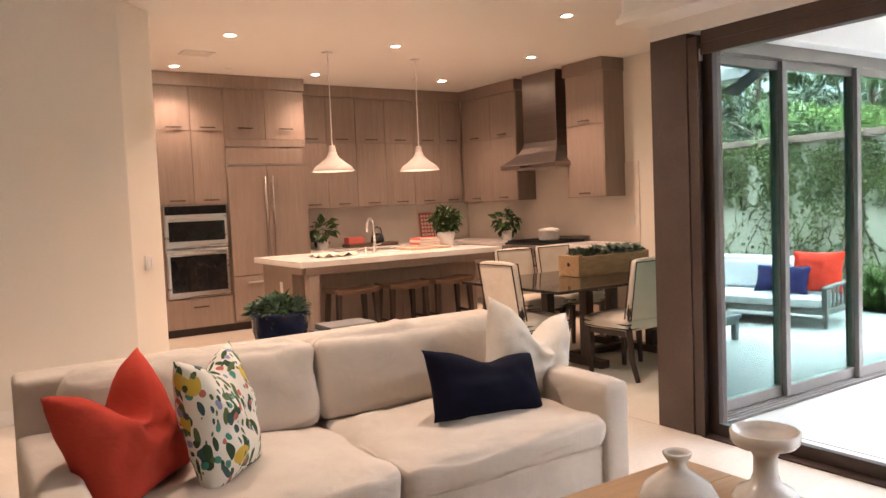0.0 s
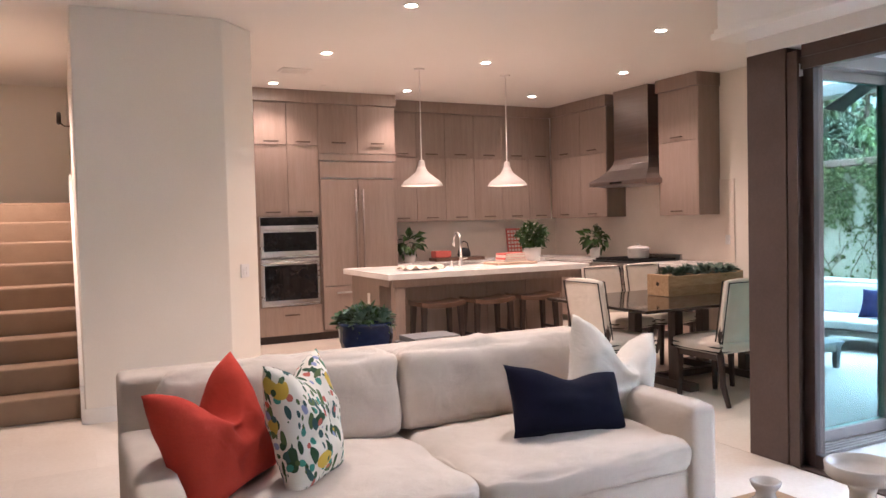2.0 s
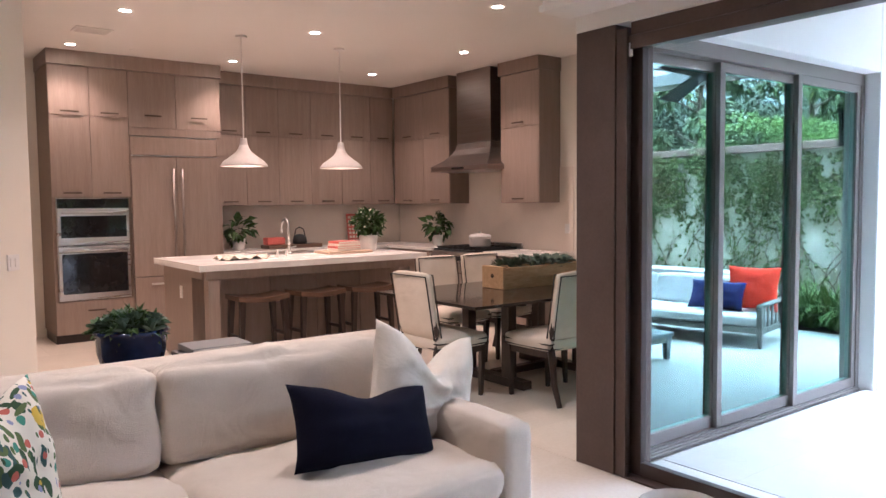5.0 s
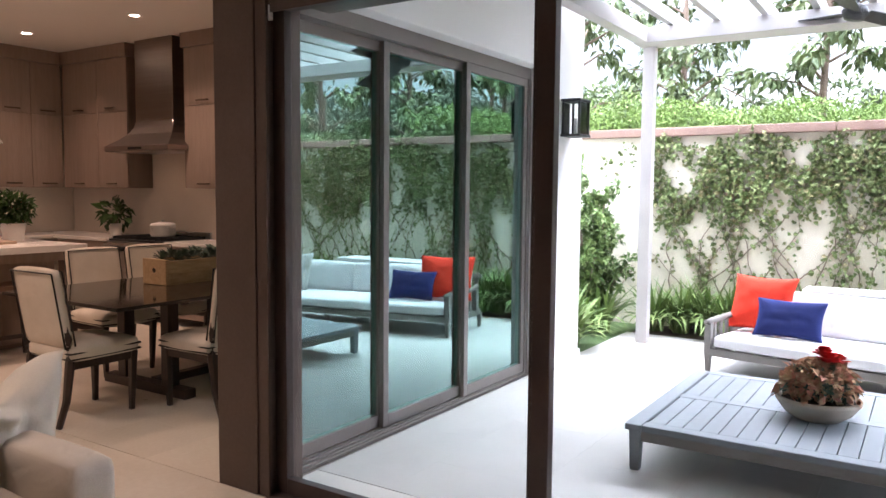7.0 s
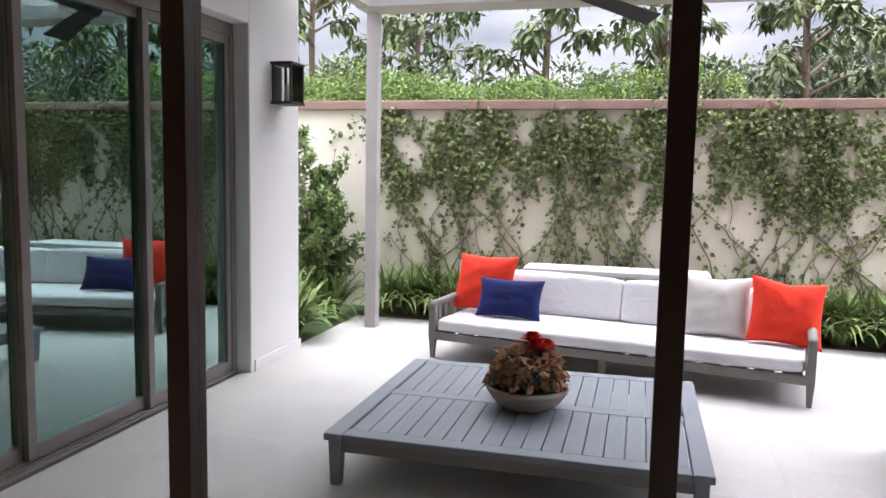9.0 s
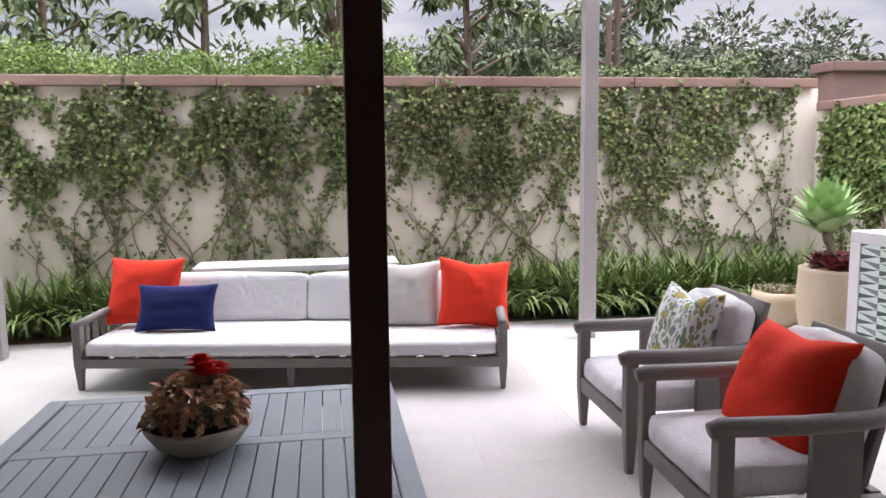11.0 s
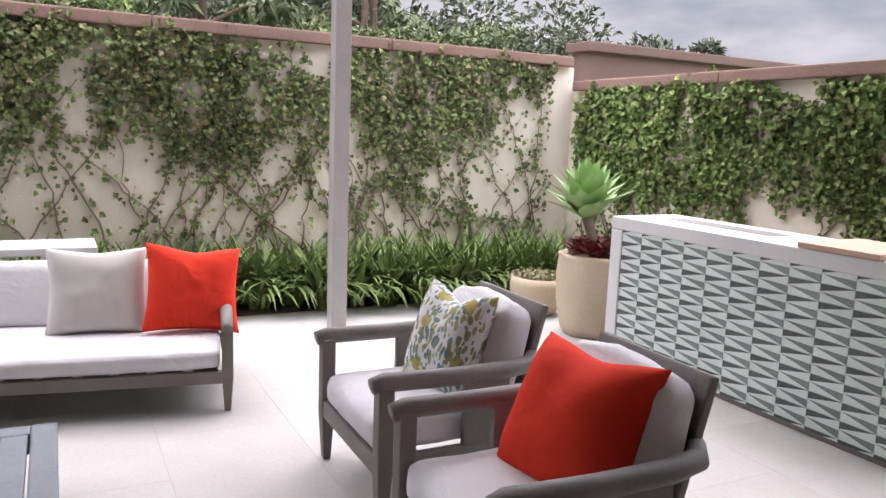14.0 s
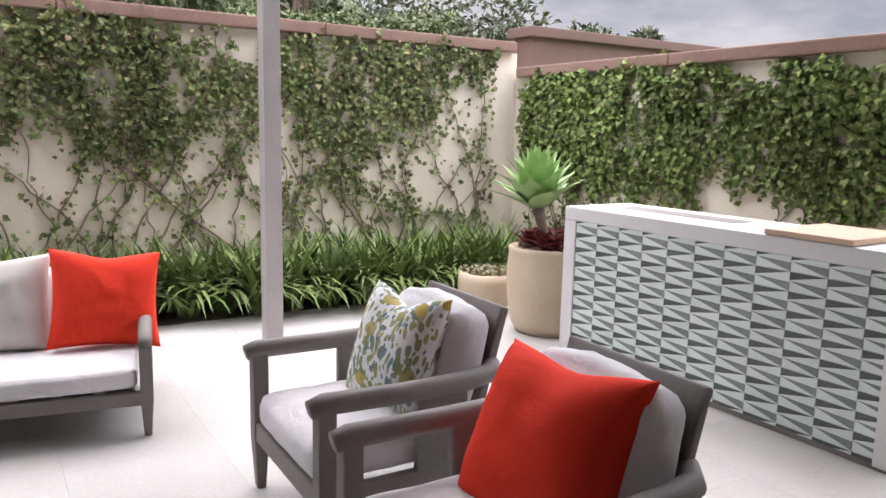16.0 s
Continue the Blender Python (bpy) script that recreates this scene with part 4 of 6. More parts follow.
# pendants
for x, y in ((4.43, 8.65), (5.555, 8.65)):
    t = thing("pendant_lamp", pose(x, y, 1.91), "white flared pendant lamp on a thin rod", "pendant lamp", "island pendants")
    prof = [(0.235, 0.0), (0.232, 0.012), (0.20, 0.055), (0.13, 0.105), (0.075, 0.15), (0.045, 0.20), (0.034, 0.27), (0.030, 0.285), (0.0, 0.287)]
    inner = [(0.0, 0.26), (0.03, 0.25), (0.068, 0.145), (0.12, 0.10), (0.19, 0.05), (0.228, 0.008), (0.235, 0.0)]
    part("shade", lathe(inner[::1] + prof[1:], 40), SHADEWHITE, t, "matt white shade", True)
    part("bulb", lathe([(0, 0.05), (0.035, 0.06), (0.045, 0.09), (0.03, 0.125), (0, 0.13)], 16), BULBGLOW, t, "glowing warm bulb", True)
    part("rod", tube([(0, 0, 0.285), (0, 0, CEIL - 1.925)], 0.006, 8), WHITECERAMIC, t)
    part("canopy", lathe([(0, CEIL - 1.93), (0.06, CEIL - 1.93), (0.062, CEIL - 1.912), (0, CEIL - 1.911)], 24), WHITECERAMIC, t)
    lamp = new("pendant_light", bpy.data.lights.new("pendant_light", "POINT"))
    lamp.data.energy, lamp.data.color, lamp.data.shadow_soft_size = 2, WARM, 0.05
    lamp.matrix_world = pose(x, y, 1.955)

# recessed downlights; the unseen pair at y 4.62 is added to brighten the sofa
# the one over the stairs is out of view, placed for the warm glow
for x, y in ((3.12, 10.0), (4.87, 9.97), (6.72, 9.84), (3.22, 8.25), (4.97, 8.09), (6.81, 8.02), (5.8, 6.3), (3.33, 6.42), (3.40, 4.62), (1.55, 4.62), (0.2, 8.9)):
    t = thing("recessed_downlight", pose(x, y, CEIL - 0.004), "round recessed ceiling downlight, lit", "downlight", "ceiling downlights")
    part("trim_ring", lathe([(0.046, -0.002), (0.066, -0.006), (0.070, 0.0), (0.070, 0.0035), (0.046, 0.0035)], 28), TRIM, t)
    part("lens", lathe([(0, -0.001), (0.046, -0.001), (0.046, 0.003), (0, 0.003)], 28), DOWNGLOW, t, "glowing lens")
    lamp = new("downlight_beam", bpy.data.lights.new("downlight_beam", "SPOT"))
    lamp.data.energy, lamp.data.color, lamp.data.spot_size, lamp.data.spot_blend, lamp.data.shadow_soft_size = (36 if x < 1 else 23 if y < 5 else 13 if y > 9.5 else 20), (WARM if y > 5 else FILLWARM), radians(120), 0.8, 0.05
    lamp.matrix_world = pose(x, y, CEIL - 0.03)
t = thing("ceiling_vent", pose(3.16, 9.2, CEIL - 0.003), "square white ceiling vent", "vent")
part("frame", box(-0.17, 0.17, -0.12, 0.12, -0.012, 0.002, 0.004), TRIM, t)
for i in range(6):
    part("slat", box(-0.145, 0.145, -0.095 + i * 0.034, -0.083 + i * 0.034, -0.018, -0.011, 0.001), CEILING, t)
for x, y in ((3.74, 9.97), (6.31, 9.89), (6.47, 6.27)):
    t = thing("sprinkler_cover", pose(x, y, CEIL - 0.002), "small flat white sprinkler cover", "sprinkler")
    part("plate", lathe([(0, -0.006), (0.036, -0.006), (0.04, 0.001), (0, 0.0015)], 24), CEILING, t)
t = thing("light_switch", pose(2.185, 7.51, 1.12, 0, 0, 45.9), "white double light switch plate", "switch")
part("plate", box(-0.06, 0.06, -0.008, 0.006, -0.058, 0.058, 0.003), PLASTIC, t)
for s in (-1, 1):
    part("rocker", box(s * 0.025 - 0.016, s * 0.025 + 0.016, -0.013, -0.007, -0.032, 0.032, 0.002), PLASTIC, t)
t = thing("wall_outlet", pose(7.966, 7.52, 1.20), "white outlet plate on the backsplash", "outlet")
part("plate", box(-0.015, 0.003, -0.036, 0.036, -0.058, 0.058, 0.003), PLASTIC, t)

# ---- living room ----
t = thing("sofa", pose(2.275, 3.5, 0), "oatmeal linen three seat sofa with loose cushions", "sofa")
part("base", box(-1.28, 1.28, 0.08, 1.22, 0.07, 0.30, 0.02), LINEN, t)
part("back_frame", box(-1.28, 1.28, 1.03, 1.26, 0.28, 0.845, 0.035, 3), LINEN, t, smooth=True)
for s in (-1, 1):
    bm = soft(0.17, 1.10, 0.535, 0.035, 0.006, 10, 0.002)
    for v in bm.verts:
        v.co += Vector((s * 1.205, 0.60, 0.07))
    part("arm", bm, LINEN, t, smooth=True)
for s in (-1, 1):
    bm = soft(1.125, 1.0, 0.17, 0.055, 0.03, 16, 0.018, seed=s * 3)
    for v in bm.verts:
        v.co += Vector((s * 0.566, 0.54, 0.29))
    part("seat_cushion", bm, LINEN, t, smooth=True)
    bm = soft(1.115, 0.26, 0.405, 0.06, 0.028, 18, 0.022, seed=s * 5 + 1)
    m = pose(s * 0.566, 0.93, 0.45, -10, 0, 0)
    for v in bm.verts:
        v.co = m @ v.co
    part("back_cushion", bm, LINEN, t, smooth=True)
for x in (-1.2, 1.2):
    for y in (0.15, 1.18):
        part("foot", taper((x, y, 0), (x, y, 0.07), 0.05, 0.06), DARKWOOD, t)


def throw_pillow(name, m, w, h, th, mat, label, chop=0.0, seed=0.0, group="sofa pillows", wrinkle=0.006):
    t = thing(name, m, label, "pillow", group)
    part("cover", pillow(w, h, th, chop, seed, wrinkle=wrinkle), mat, t, smooth=True)
    return t


throw_pillow("throw_pillow", pose(1.39, 3.95, 0.44, -18, -9, 40), 0.51, 0.53, 0.31, REDCLOTH, "brick red cloth pillow with a chopped top", 0.20, 1.0, wrinkle=0.02)
throw_pillow("throw_pillow", pose(1.70, 3.90, 0.435, -12, 0, 44), 0.42, 0.54, 0.22, FLORAL, "cream pillow printed with lemons and leaves", 0.07, 2.0, wrinkle=0.015)
throw_pillow("lumbar_pillow", pose(2.95, 3.86, 0.45, -26, 9, 2), 0.70, 0.35, 0.25, NAVY, "navy blue velvet lumbar pillow", 0.05, 3.0)
throw_pillow("throw_pillow", pose(3.345, 4.08, 0.41, -10, 15, 6), 0.63, 0.54, 0.28, CREAM, "cream linen pillow with a chopped top", 0.19, 4.0, wrinkle=0.03)

t = thing("console_table", pose(2.3, 5.0, 0), "low dark wooden console behind the sofa", "console table")
part("top", box(-1.1, 1.1, -0.2, 0.2, 0.66, 0.70, 0.004), DARKWOOD, t)
for x in (-1.06, 1.06):
    for y in (-0.17, 0.17):
        part("leg", box(x - 0.025, x + 0.025, y - 0.025, y + 0.025, 0, 0.66, 0.003), DARKWOOD, t)
t = thing("flower_pot", pose(2.335, 5.0, 0.70) @ Matrix.Diagonal((1.14, 1.14, 1.15, 1)), "deep blue glazed bowl with green succulents", "plant pot")
part("pot", lathe([(0, 0), (0.08, 0), (0.115, 0.05), (0.135, 0.12), (0.138, 0.19), (0.145, 0.20), (0.143, 0.212), (0.128, 0.21), (0.125, 0.17), (0, 0.165)], 36), BLUEGLAZE, t, smooth=True)
for i in range(11):
    a = i * 2.4
    r = 0.02 + 0.1 * (i / 10) ** 0.6
    o = part("succulent", rosette(22, 0.085, 0.03, 0.03, i), SUCCULENT if i % 3 else HOUSELEAF, t, m=pose(r * math.cos(a), r * math.sin(a), 0.20 + 0.03 * (1 - i / 10), 25 * math.sin(a), 25 * math.cos(a), 0))
foliage("sprig", ball_leaves(240, (0, 0, 0.215), 0.13, 0.42, 0.055, 0.02, 5), HOUSELEAF, t)
t = thing("book_stack", pose(2.73, 4.98, 0.70), "stack of grey books on the console", "books")
for k, (w, d, h) in enumerate(((0.38, 0.27, 0.05), (0.36, 0.25, 0.045), (0.30, 0.22, 0.03))):
    z = 0.05 * k
    b = part("book", box(-w / 2, w / 2, -d / 2, d / 2, z, z + h, 0.003), GREYTEAK, t)
    part("pages", box(-w / 2 + 0.004, w / 2 + 0.001, -d / 2 - 0.001, d / 2 - 0.006, z + 0.004, z + h - 0.004), PAPER, b)

t = thing("coffee_table", pose(2.62, 2.42, 0), "oak coffee table with a plank top", "coffee table")
for i in range(5):
    part("plank", box(-0.72, 0.72, -0.65 + i * 0.26 + 0.0015, -0.39 + i * 0.26 - 0.0015, 0.34, 0.385, 0.004), OAKTOP, t)
for x in (-0.64, 0.64):
    for y in (-0.57, 0.57):
        part("leg", box(x - 0.04, x + 0.04, y - 0.04, y + 0.04, 0, 0.34, 0.004), OAKTOP, t)
for y in (-0.57, 0.57):
    part("apron", box(-0.6, 0.6, y - 0.012, y + 0.012, 0.26, 0.34, 0.002), OAKTOP, t)
t = thing("ceramic_vase", pose(2.86, 2.68, 0.385), "cream glazed round vase with a narrow neck", "vase")
part("body", lathe([(0, 0), (0.08, 0.002), (0.125, 0.04), (0.135, 0.075), (0.11, 0.12), (0.06, 0.155), (0.034, 0.175), (0.03, 0.195), (0.045, 0.215), (0.05, 0.228), (0.044, 0.232), (0.036, 0.218), (0.02, 0.195), (0, 0.18)], 40), CERAMIC, t, smooth=True)
t = thing("pedestal_bowl", pose(3.215, 2.58, 0.385), "cream glazed footed bowl on a tall stem", "bowl")
part("body", lathe([(0, 0), (0.115, 0.0), (0.12, 0.012), (0.10, 0.04), (0.055, 0.065), (0.043, 0.10), (0.041, 0.16), (0.05, 0.185), (0.105, 0.205), (0.118, 0.22), (0.121, 0.255), (0.114, 0.26), (0.108, 0.235), (0.08, 0.222), (0, 0.215)], 44), CERAMIC, t, smooth=True)

# ---- dining ----
t = thing("dining_table", pose(0, 0, 0), "dark glossy dining table on an espresso trestle", "dining table")
part("tabletop", box(4.85, 7.0, 5.48, 6.84, 0.735, 0.76, 0.006), TABLEGLASS, t)
for x in (5.55, 6.4):
    for y in (5.9, 6.42):
        part("leg", box(x - 0.045, x + 0.045, y - 0.045, y + 0.045, 0.07, 0.735, 0.004), DARKWOOD, t)
    part("foot_bar", box(x - 0.05, x + 0.05, 5.68, 6.64, 0, 0.07, 0.006), DARKWOOD, t)
    part("cross_bar", box(x - 0.03, x + 0.03, 5.72, 6.6, 0.68, 0.735, 0.004), DARKWOOD, t)
part("stretcher", box(5.6, 6.35, 6.12, 6.2, 0.02, 0.08, 0.004), DARKWOOD, t)


def dining_chair():
    t = thing("dining_chair", pose(0, 0, 0), "espresso wood dining chair upholstered in cream with black piping", "chair", "chairs round the table")
    bm = soft(0.50, 0.50, 0.11, 0.035, 0.02, 9, 0.002)
    for v in bm.verts:
        v.co += Vector((0, 0, 0.40))
    seat = part("seat", bm, CREAM, t, smooth=True)
    for z in (0.425, 0.462):
        bm = bmesh.new()
        c = [(-0.251, -0.251), (0.251, -0.251), (0.251, 0.251), (-0.251, 0.251)]
        for (xa, ya), (xb, yb) in zip(c, c[1:] + c[:1]):
            tube([(xa * 0.97, ya * 0.97, z), (xb * 0.97, yb * 0.97, z)], 0.006, 6, bm=bm)
        for v in bm.verts:
            v.co *= Vector((1.03, 1.03, 1))
        part("piping", bm, PIPING, seat, "black piping")
    m = pose(0, 0.235, 0.50, -9, 0, 0)
    bm = soft(0.46, 0.06, 0.50, 0.025, 0.01, 8, 0.002)
    for v in bm.verts:
        v.co = m @ v.co
    back = part("backrest", bm, CREAM, t, smooth=True)
    bm = bmesh.new()
    for y in (-0.034, 0.034):
        tube([m @ Vector(p) for p in ((-0.225, y, 0.0), (-0.225, y, 0.485), (0.225, y, 0.485), (0.225, y, 0.0))], 0.006, 6, bm=bm)
    part("piping", bm, PIPING, back, "black piping")
    for s in (-1, 1):
        part("front_leg", taper((s * 0.205, -0.205, 0), (s * 0.215, -0.215, 0.41), 0.032, 0.048), DARKWOOD, t)
        part("back_leg", tube([(s * 0.215, 0.32, 0), (s * 0.215, 0.265, 0.16), (s * 0.215, 0.235, 0.40), (s * 0.215, 0.245, 0.55), (s * 0.215, 0.262, 0.66)], [0.02, 0.024, 0.03, 0.026, 0.018], 6), DARKWOOD, t)
        part("side_rail", box(s * 0.215 - 0.012, s * 0.215 + 0.012, -0.2, 0.22, 0.355, 0.405, 0.003), DARKWOOD, t)
    return t


ch = dining_chair()
ch.matrix_basis = pose(4.95, 6.0, 0, 0, 0, 91)
copy_thing(ch, pose(5.57, 5.46, 0, 0, 0, 181))
copy_thing(ch, pose(6.18, 5.46, 0, 0, 0, 179))
copy_thing(ch, pose(5.79, 6.93, 0, 0, 0, -2))
copy_thing(ch, pose(6.36, 6.94, 0, 0, 0, 1))

t = thing("wooden_planter", pose(6.20, 6.30, 0.76) @ Matrix.Diagonal((0.88, 1, 0.94, 1)), "raw wooden trough planter on the dining table", "planter")
bm = bmesh.new()
n = 16
prof = [(-0.13, 0.0), (0.13, 0.0), (0.145, 0.10), (0.14, 0.20), (0.105, 0.20), (0.10, 0.15), (-0.10, 0.15), (-0.105, 0.20), (-0.14, 0.20), (-0.145, 0.10)]
prev = None
for i in range(n + 1):
    x = -0.52 + 1.04 * i / n
    ring = [bm.verts.new((x, y + 0.006 * noise.noise(Vector((x * 4, y * 9, 1))), z + 0.005 * noise.noise(Vector((x * 5, y * 6, z * 9))))) for y, z in prof]
    if prev:
        for k in range(len(prof)):
            bm.faces.new((prev[k], prev[(k + 1) % len(prof)], ring[(k + 1) % len(prof)], ring[k]))
    else:
        bm.faces.new(ring[::-1])
    prev = ring
bm.faces.new(prev)
bmesh.ops.recalc_face_normals(bm, faces=bm.faces[:])
part("trough", bm, RAWWOOD, t)
for s in (-1, 1):
    bm = box(-0.02, 0.02, -0.141, 0.141, 0.002, 0.212, 0.006)
    part("end_board", bm, RAWWOOD, t, m=pose(s * 0.525, 0, 0))
    # no hole is cut; a dark disc on the board gives its shade
    part("grip_hole", tube([(s * 0.545, 0, 0.12), (s * 0.5462, 0, 0.12)], 0.02, 14), SOIL, t, "dark round disc for the shade in the grip hole")
for i in range(26):
    x = -0.47 + 0.98 * i / 25 + 0.02 * math.sin(i * 7)
    y = 0.07 * math.sin(i * 2.4)
    part("succulent", rosette(20, 0.105 + 0.02 * math.sin(i * 5), 0.04, 0.04, i), SUCCULENT, t, m=pose(x, y, 0.20 + 0.02 * math.sin(i * 3), 20 * math.sin(i), 20 * math.cos(i), i * 50))
for i in range(4):
    part("succulent", rosette(18, 0.09, 0.03, 0.036, i + 50), SUCCULENT, t, m=pose(0.53 + 0.03 * i, 0.03 * math.sin(i * 4), 0.20 - 0.03 * i, 30, 45, i * 50))

# ---- things on the kitchen counters ----


def potted_plant(name, m, pot_mat, r, h, size, n, leaf, mat, label, seed=1, droop=0.0, squash=0.9):
    t = thing(name, m, label, "potted plant")
    part("pot", lathe([(0, 0), (r * 0.72, 0), (r * 0.78, 0.01), (r, h), (r * 0.92, h), (r * 0.88, h * 0.8), (0, h * 0.78)], 28), pot_mat, t, smooth=True)
    bm = tube([(0, 0, h * 0.7), (0.01, 0, h + size)], [0.006, 0.003], 6)
    for i in range(7):
        a = i * 2.4
        tube([(0, 0, h * 0.8), (size * 0.4 * math.cos(a), size * 0.4 * math.sin(a), h + size * 0.5), (size * 0.85 * math.cos(a), size * 0.85 * math.sin(a), h + size * (0.7 + 0.4 * math.sin(i)))], [0.005, 0.004, 0.002], 5, bm=bm)
    part("stem", bm, STEM, t)
    foliage("leaf_mass", ball_leaves(n, (0, 0, h + size * 0.8), size, squash, leaf, leaf * 0.55, seed, 0.35, droop), mat, t)
    return t


ZI = 0.985
potted_plant("potted_plant", pose(5.86, 8.60, ZI), WHITECERAMIC, 0.11, 0.18, 0.165, 620, 0.07, HOUSELEAF, "leafy green plant with white flowers in a white pot", 3)
tagged(foliage("flower", ball_leaves(60, (0, 0, 0.31), 0.18, 0.9, 0.025, 0.022, 9, 0.9), WHITEFLOWER, bpy.data.objects["potted_plant"], "tiny white flowers"), "tiny white flowers", kind="stuff")
potted_plant("potted_plant", pose(5.22, 10.80, 0.925), WHITECERAMIC, 0.09, 0.15, 0.16, 60, 0.14, HOUSELEAF, "broad leaved green plant in a white pot", 4, 0.5)
potted_plant("potted_plant", pose(7.66, 9.70, 0.925), WHITECERAMIC, 0.08, 0.15, 0.165, 70, 0.14, HOUSELEAF, "broad leaved green plant in a pale pot", 6, 0.4)
t = thing("faucet", pose(4.94, 8.72, ZI), "brushed steel gooseneck kitchen faucet", "faucet")
pts = [(0, 0, 0), (0, 0, 0.28)] + [(0, 0.085 - 0.085 * math.cos(a), 0.28 + 0.10 * math.sin(a)) for a in [k * math.pi / 8 for k in range(1, 9)]] + [(0, 0.17, 0.22)]
part("spout", tube(pts, 0.014, 10), STEEL, t, smooth=True)
part("base", lathe([(0, 0), (0.03, 0), (0.03, 0.02), (0.018, 0.03), (0.018, 0.09), (0, 0.09)], 20), STEEL, t)
part("lever", tube([(0.015, 0, 0.07), (0.085, 0, 0.085)], 0.007, 8), STEEL, t)
t = thing("sink", pose(5.0, 9.0, ZI), "steel undermount sink rim in the island top", "sink")
part("rim", box(-0.36, 0.36, -0.2, 0.2, 0.0005, 0.003), STEEL, t)
t = thing("cutting_board", pose(5.48, 8.50, ZI), "warm wooden cutting board on the island", "cutting board")
part("board", box(-0.27, 0.27, -0.17, 0.17, 0, 0.028, 0.006), BOARDWOOD, t)
t = thing("book_stack", pose(5.50, 8.52, ZI + 0.028), "stack of red and white cookbooks", "books")
for k, (w, mt) in enumerate(((0.30, PAPER), (0.29, PINKBOOK), (0.28, PAPER), (0.27, PINKBOOK))):
    b = part("book", box(-w / 2, w / 2, -0.11, 0.11, k * 0.026, k * 0.026 + 0.025, 0.003), mt, t)
    part("pages", box(-w / 2 + 0.006, w / 2 - 0.006, -0.112, 0.1, k * 0.026 + 0.004, k * 0.026 + 0.021), PAPER, b)
t = thing("dish_towel", pose(4.27, 8.40, ZI), "crumpled pale linen dish towel", "towel")
bm = bmesh.new()
n = 20
g = [[bm.verts.new((0.24 * (2 * i / n - 1), 0.15 * (2 * j / n - 1), 0.004 + 0.05 * max(0, noise.noise(Vector((i * 0.32, j * 0.3, 4))) + 0.35))) for i in range(n + 1)] for j in range(n + 1)]
for j in range(n):
    for i in range(n):
        bm.faces.new((g[j][i], g[j][i + 1], g[j + 1][i + 1], g[j + 1][i]))
ob = part("cloth", bm, CREAM, t, smooth=True)
md = ob.modifiers.new("thick", "SOLIDIFY")
md.thickness = 0.004
for x in (4.68, 4.78):
    t = thing("candle", pose(x, 8.45, ZI), "small white candle stick on the island", "candle", "island candles")
    part("wax", lathe([(0, 0), (0.014, 0), (0.013, 0.06), (0.008, 0.075), (0, 0.078)], 14), WHITECERAMIC, t)
t = thing("serving_tray", pose(5.98, 10.80, 0.925), "long walnut serving tray on the counter", "tray")
part("tray", box(-0.40, 0.40, -0.13, 0.13, 0, 0.05, 0.008), WALNUT, t)
t = thing("bread_box", pose(5.72, 10.80, 0.975), "small red enamel tin on the tray", "tin")
part("body", box(-0.13, 0.13, -0.08, 0.08, 0, 0.10, 0.015), PINKBOOK, t)
t = thing("kettle", pose(6.10, 10.80, 0.975), "black kettle on the tray", "kettle")
part("body", lathe([(0, 0), (0.09, 0), (0.10, 0.03), (0.085, 0.10), (0.04, 0.13), (0, 0.135)], 28), BLACKMETAL, t, smooth=True)
part("handle", tube([(-0.08, 0, 0.10), (-0.06, 0, 0.20), (0, 0, 0.23), (0.06, 0, 0.20), (0.08, 0, 0.10)], 0.008, 8), BLACKMETAL, t, smooth=True)
t = thing("patterned_board", pose(7.12, 11.0, 0.925, -8, 0, 0), "red and white patterned board leaning on the backsplash", "board")
part("panel", box(-0.13, 0.13, -0.01, 0.01, 0, 0.45, 0.004), PINKBOOK, t)
for i in range(4):
    for j in range(7):
        part("motif", box(-0.11 + i * 0.056, -0.072 + i * 0.056, -0.0125, -0.0105, 0.03 + j * 0.058, 0.065 + j * 0.058), PAPER, t)
t = thing("cooking_pot", pose(7.62, 8.73, 0.955), "white enamel casserole on the range", "cooking pot")
part("body", lathe([(0, 0), (0.13, 0), (0.14, 0.02), (0.14, 0.12), (0.146, 0.125), (0.13, 0.15), (0.05, 0.165), (0, 0.167)], 32), WHITECERAMIC, t, smooth=True)
part("knob", lathe([(0, 0.165), (0.018, 0.168), (0.02, 0.19), (0, 0.193)], 16), STEEL, t)
for s in (-1, 1):
    part("handle", tube([(-0.04, s * 0.138, 0.10), (-0.03, s * 0.17, 0.105), (0.03, s * 0.17, 0.105), (0.04, s * 0.138, 0.10)], 0.008, 6), WHITECERAMIC, t)

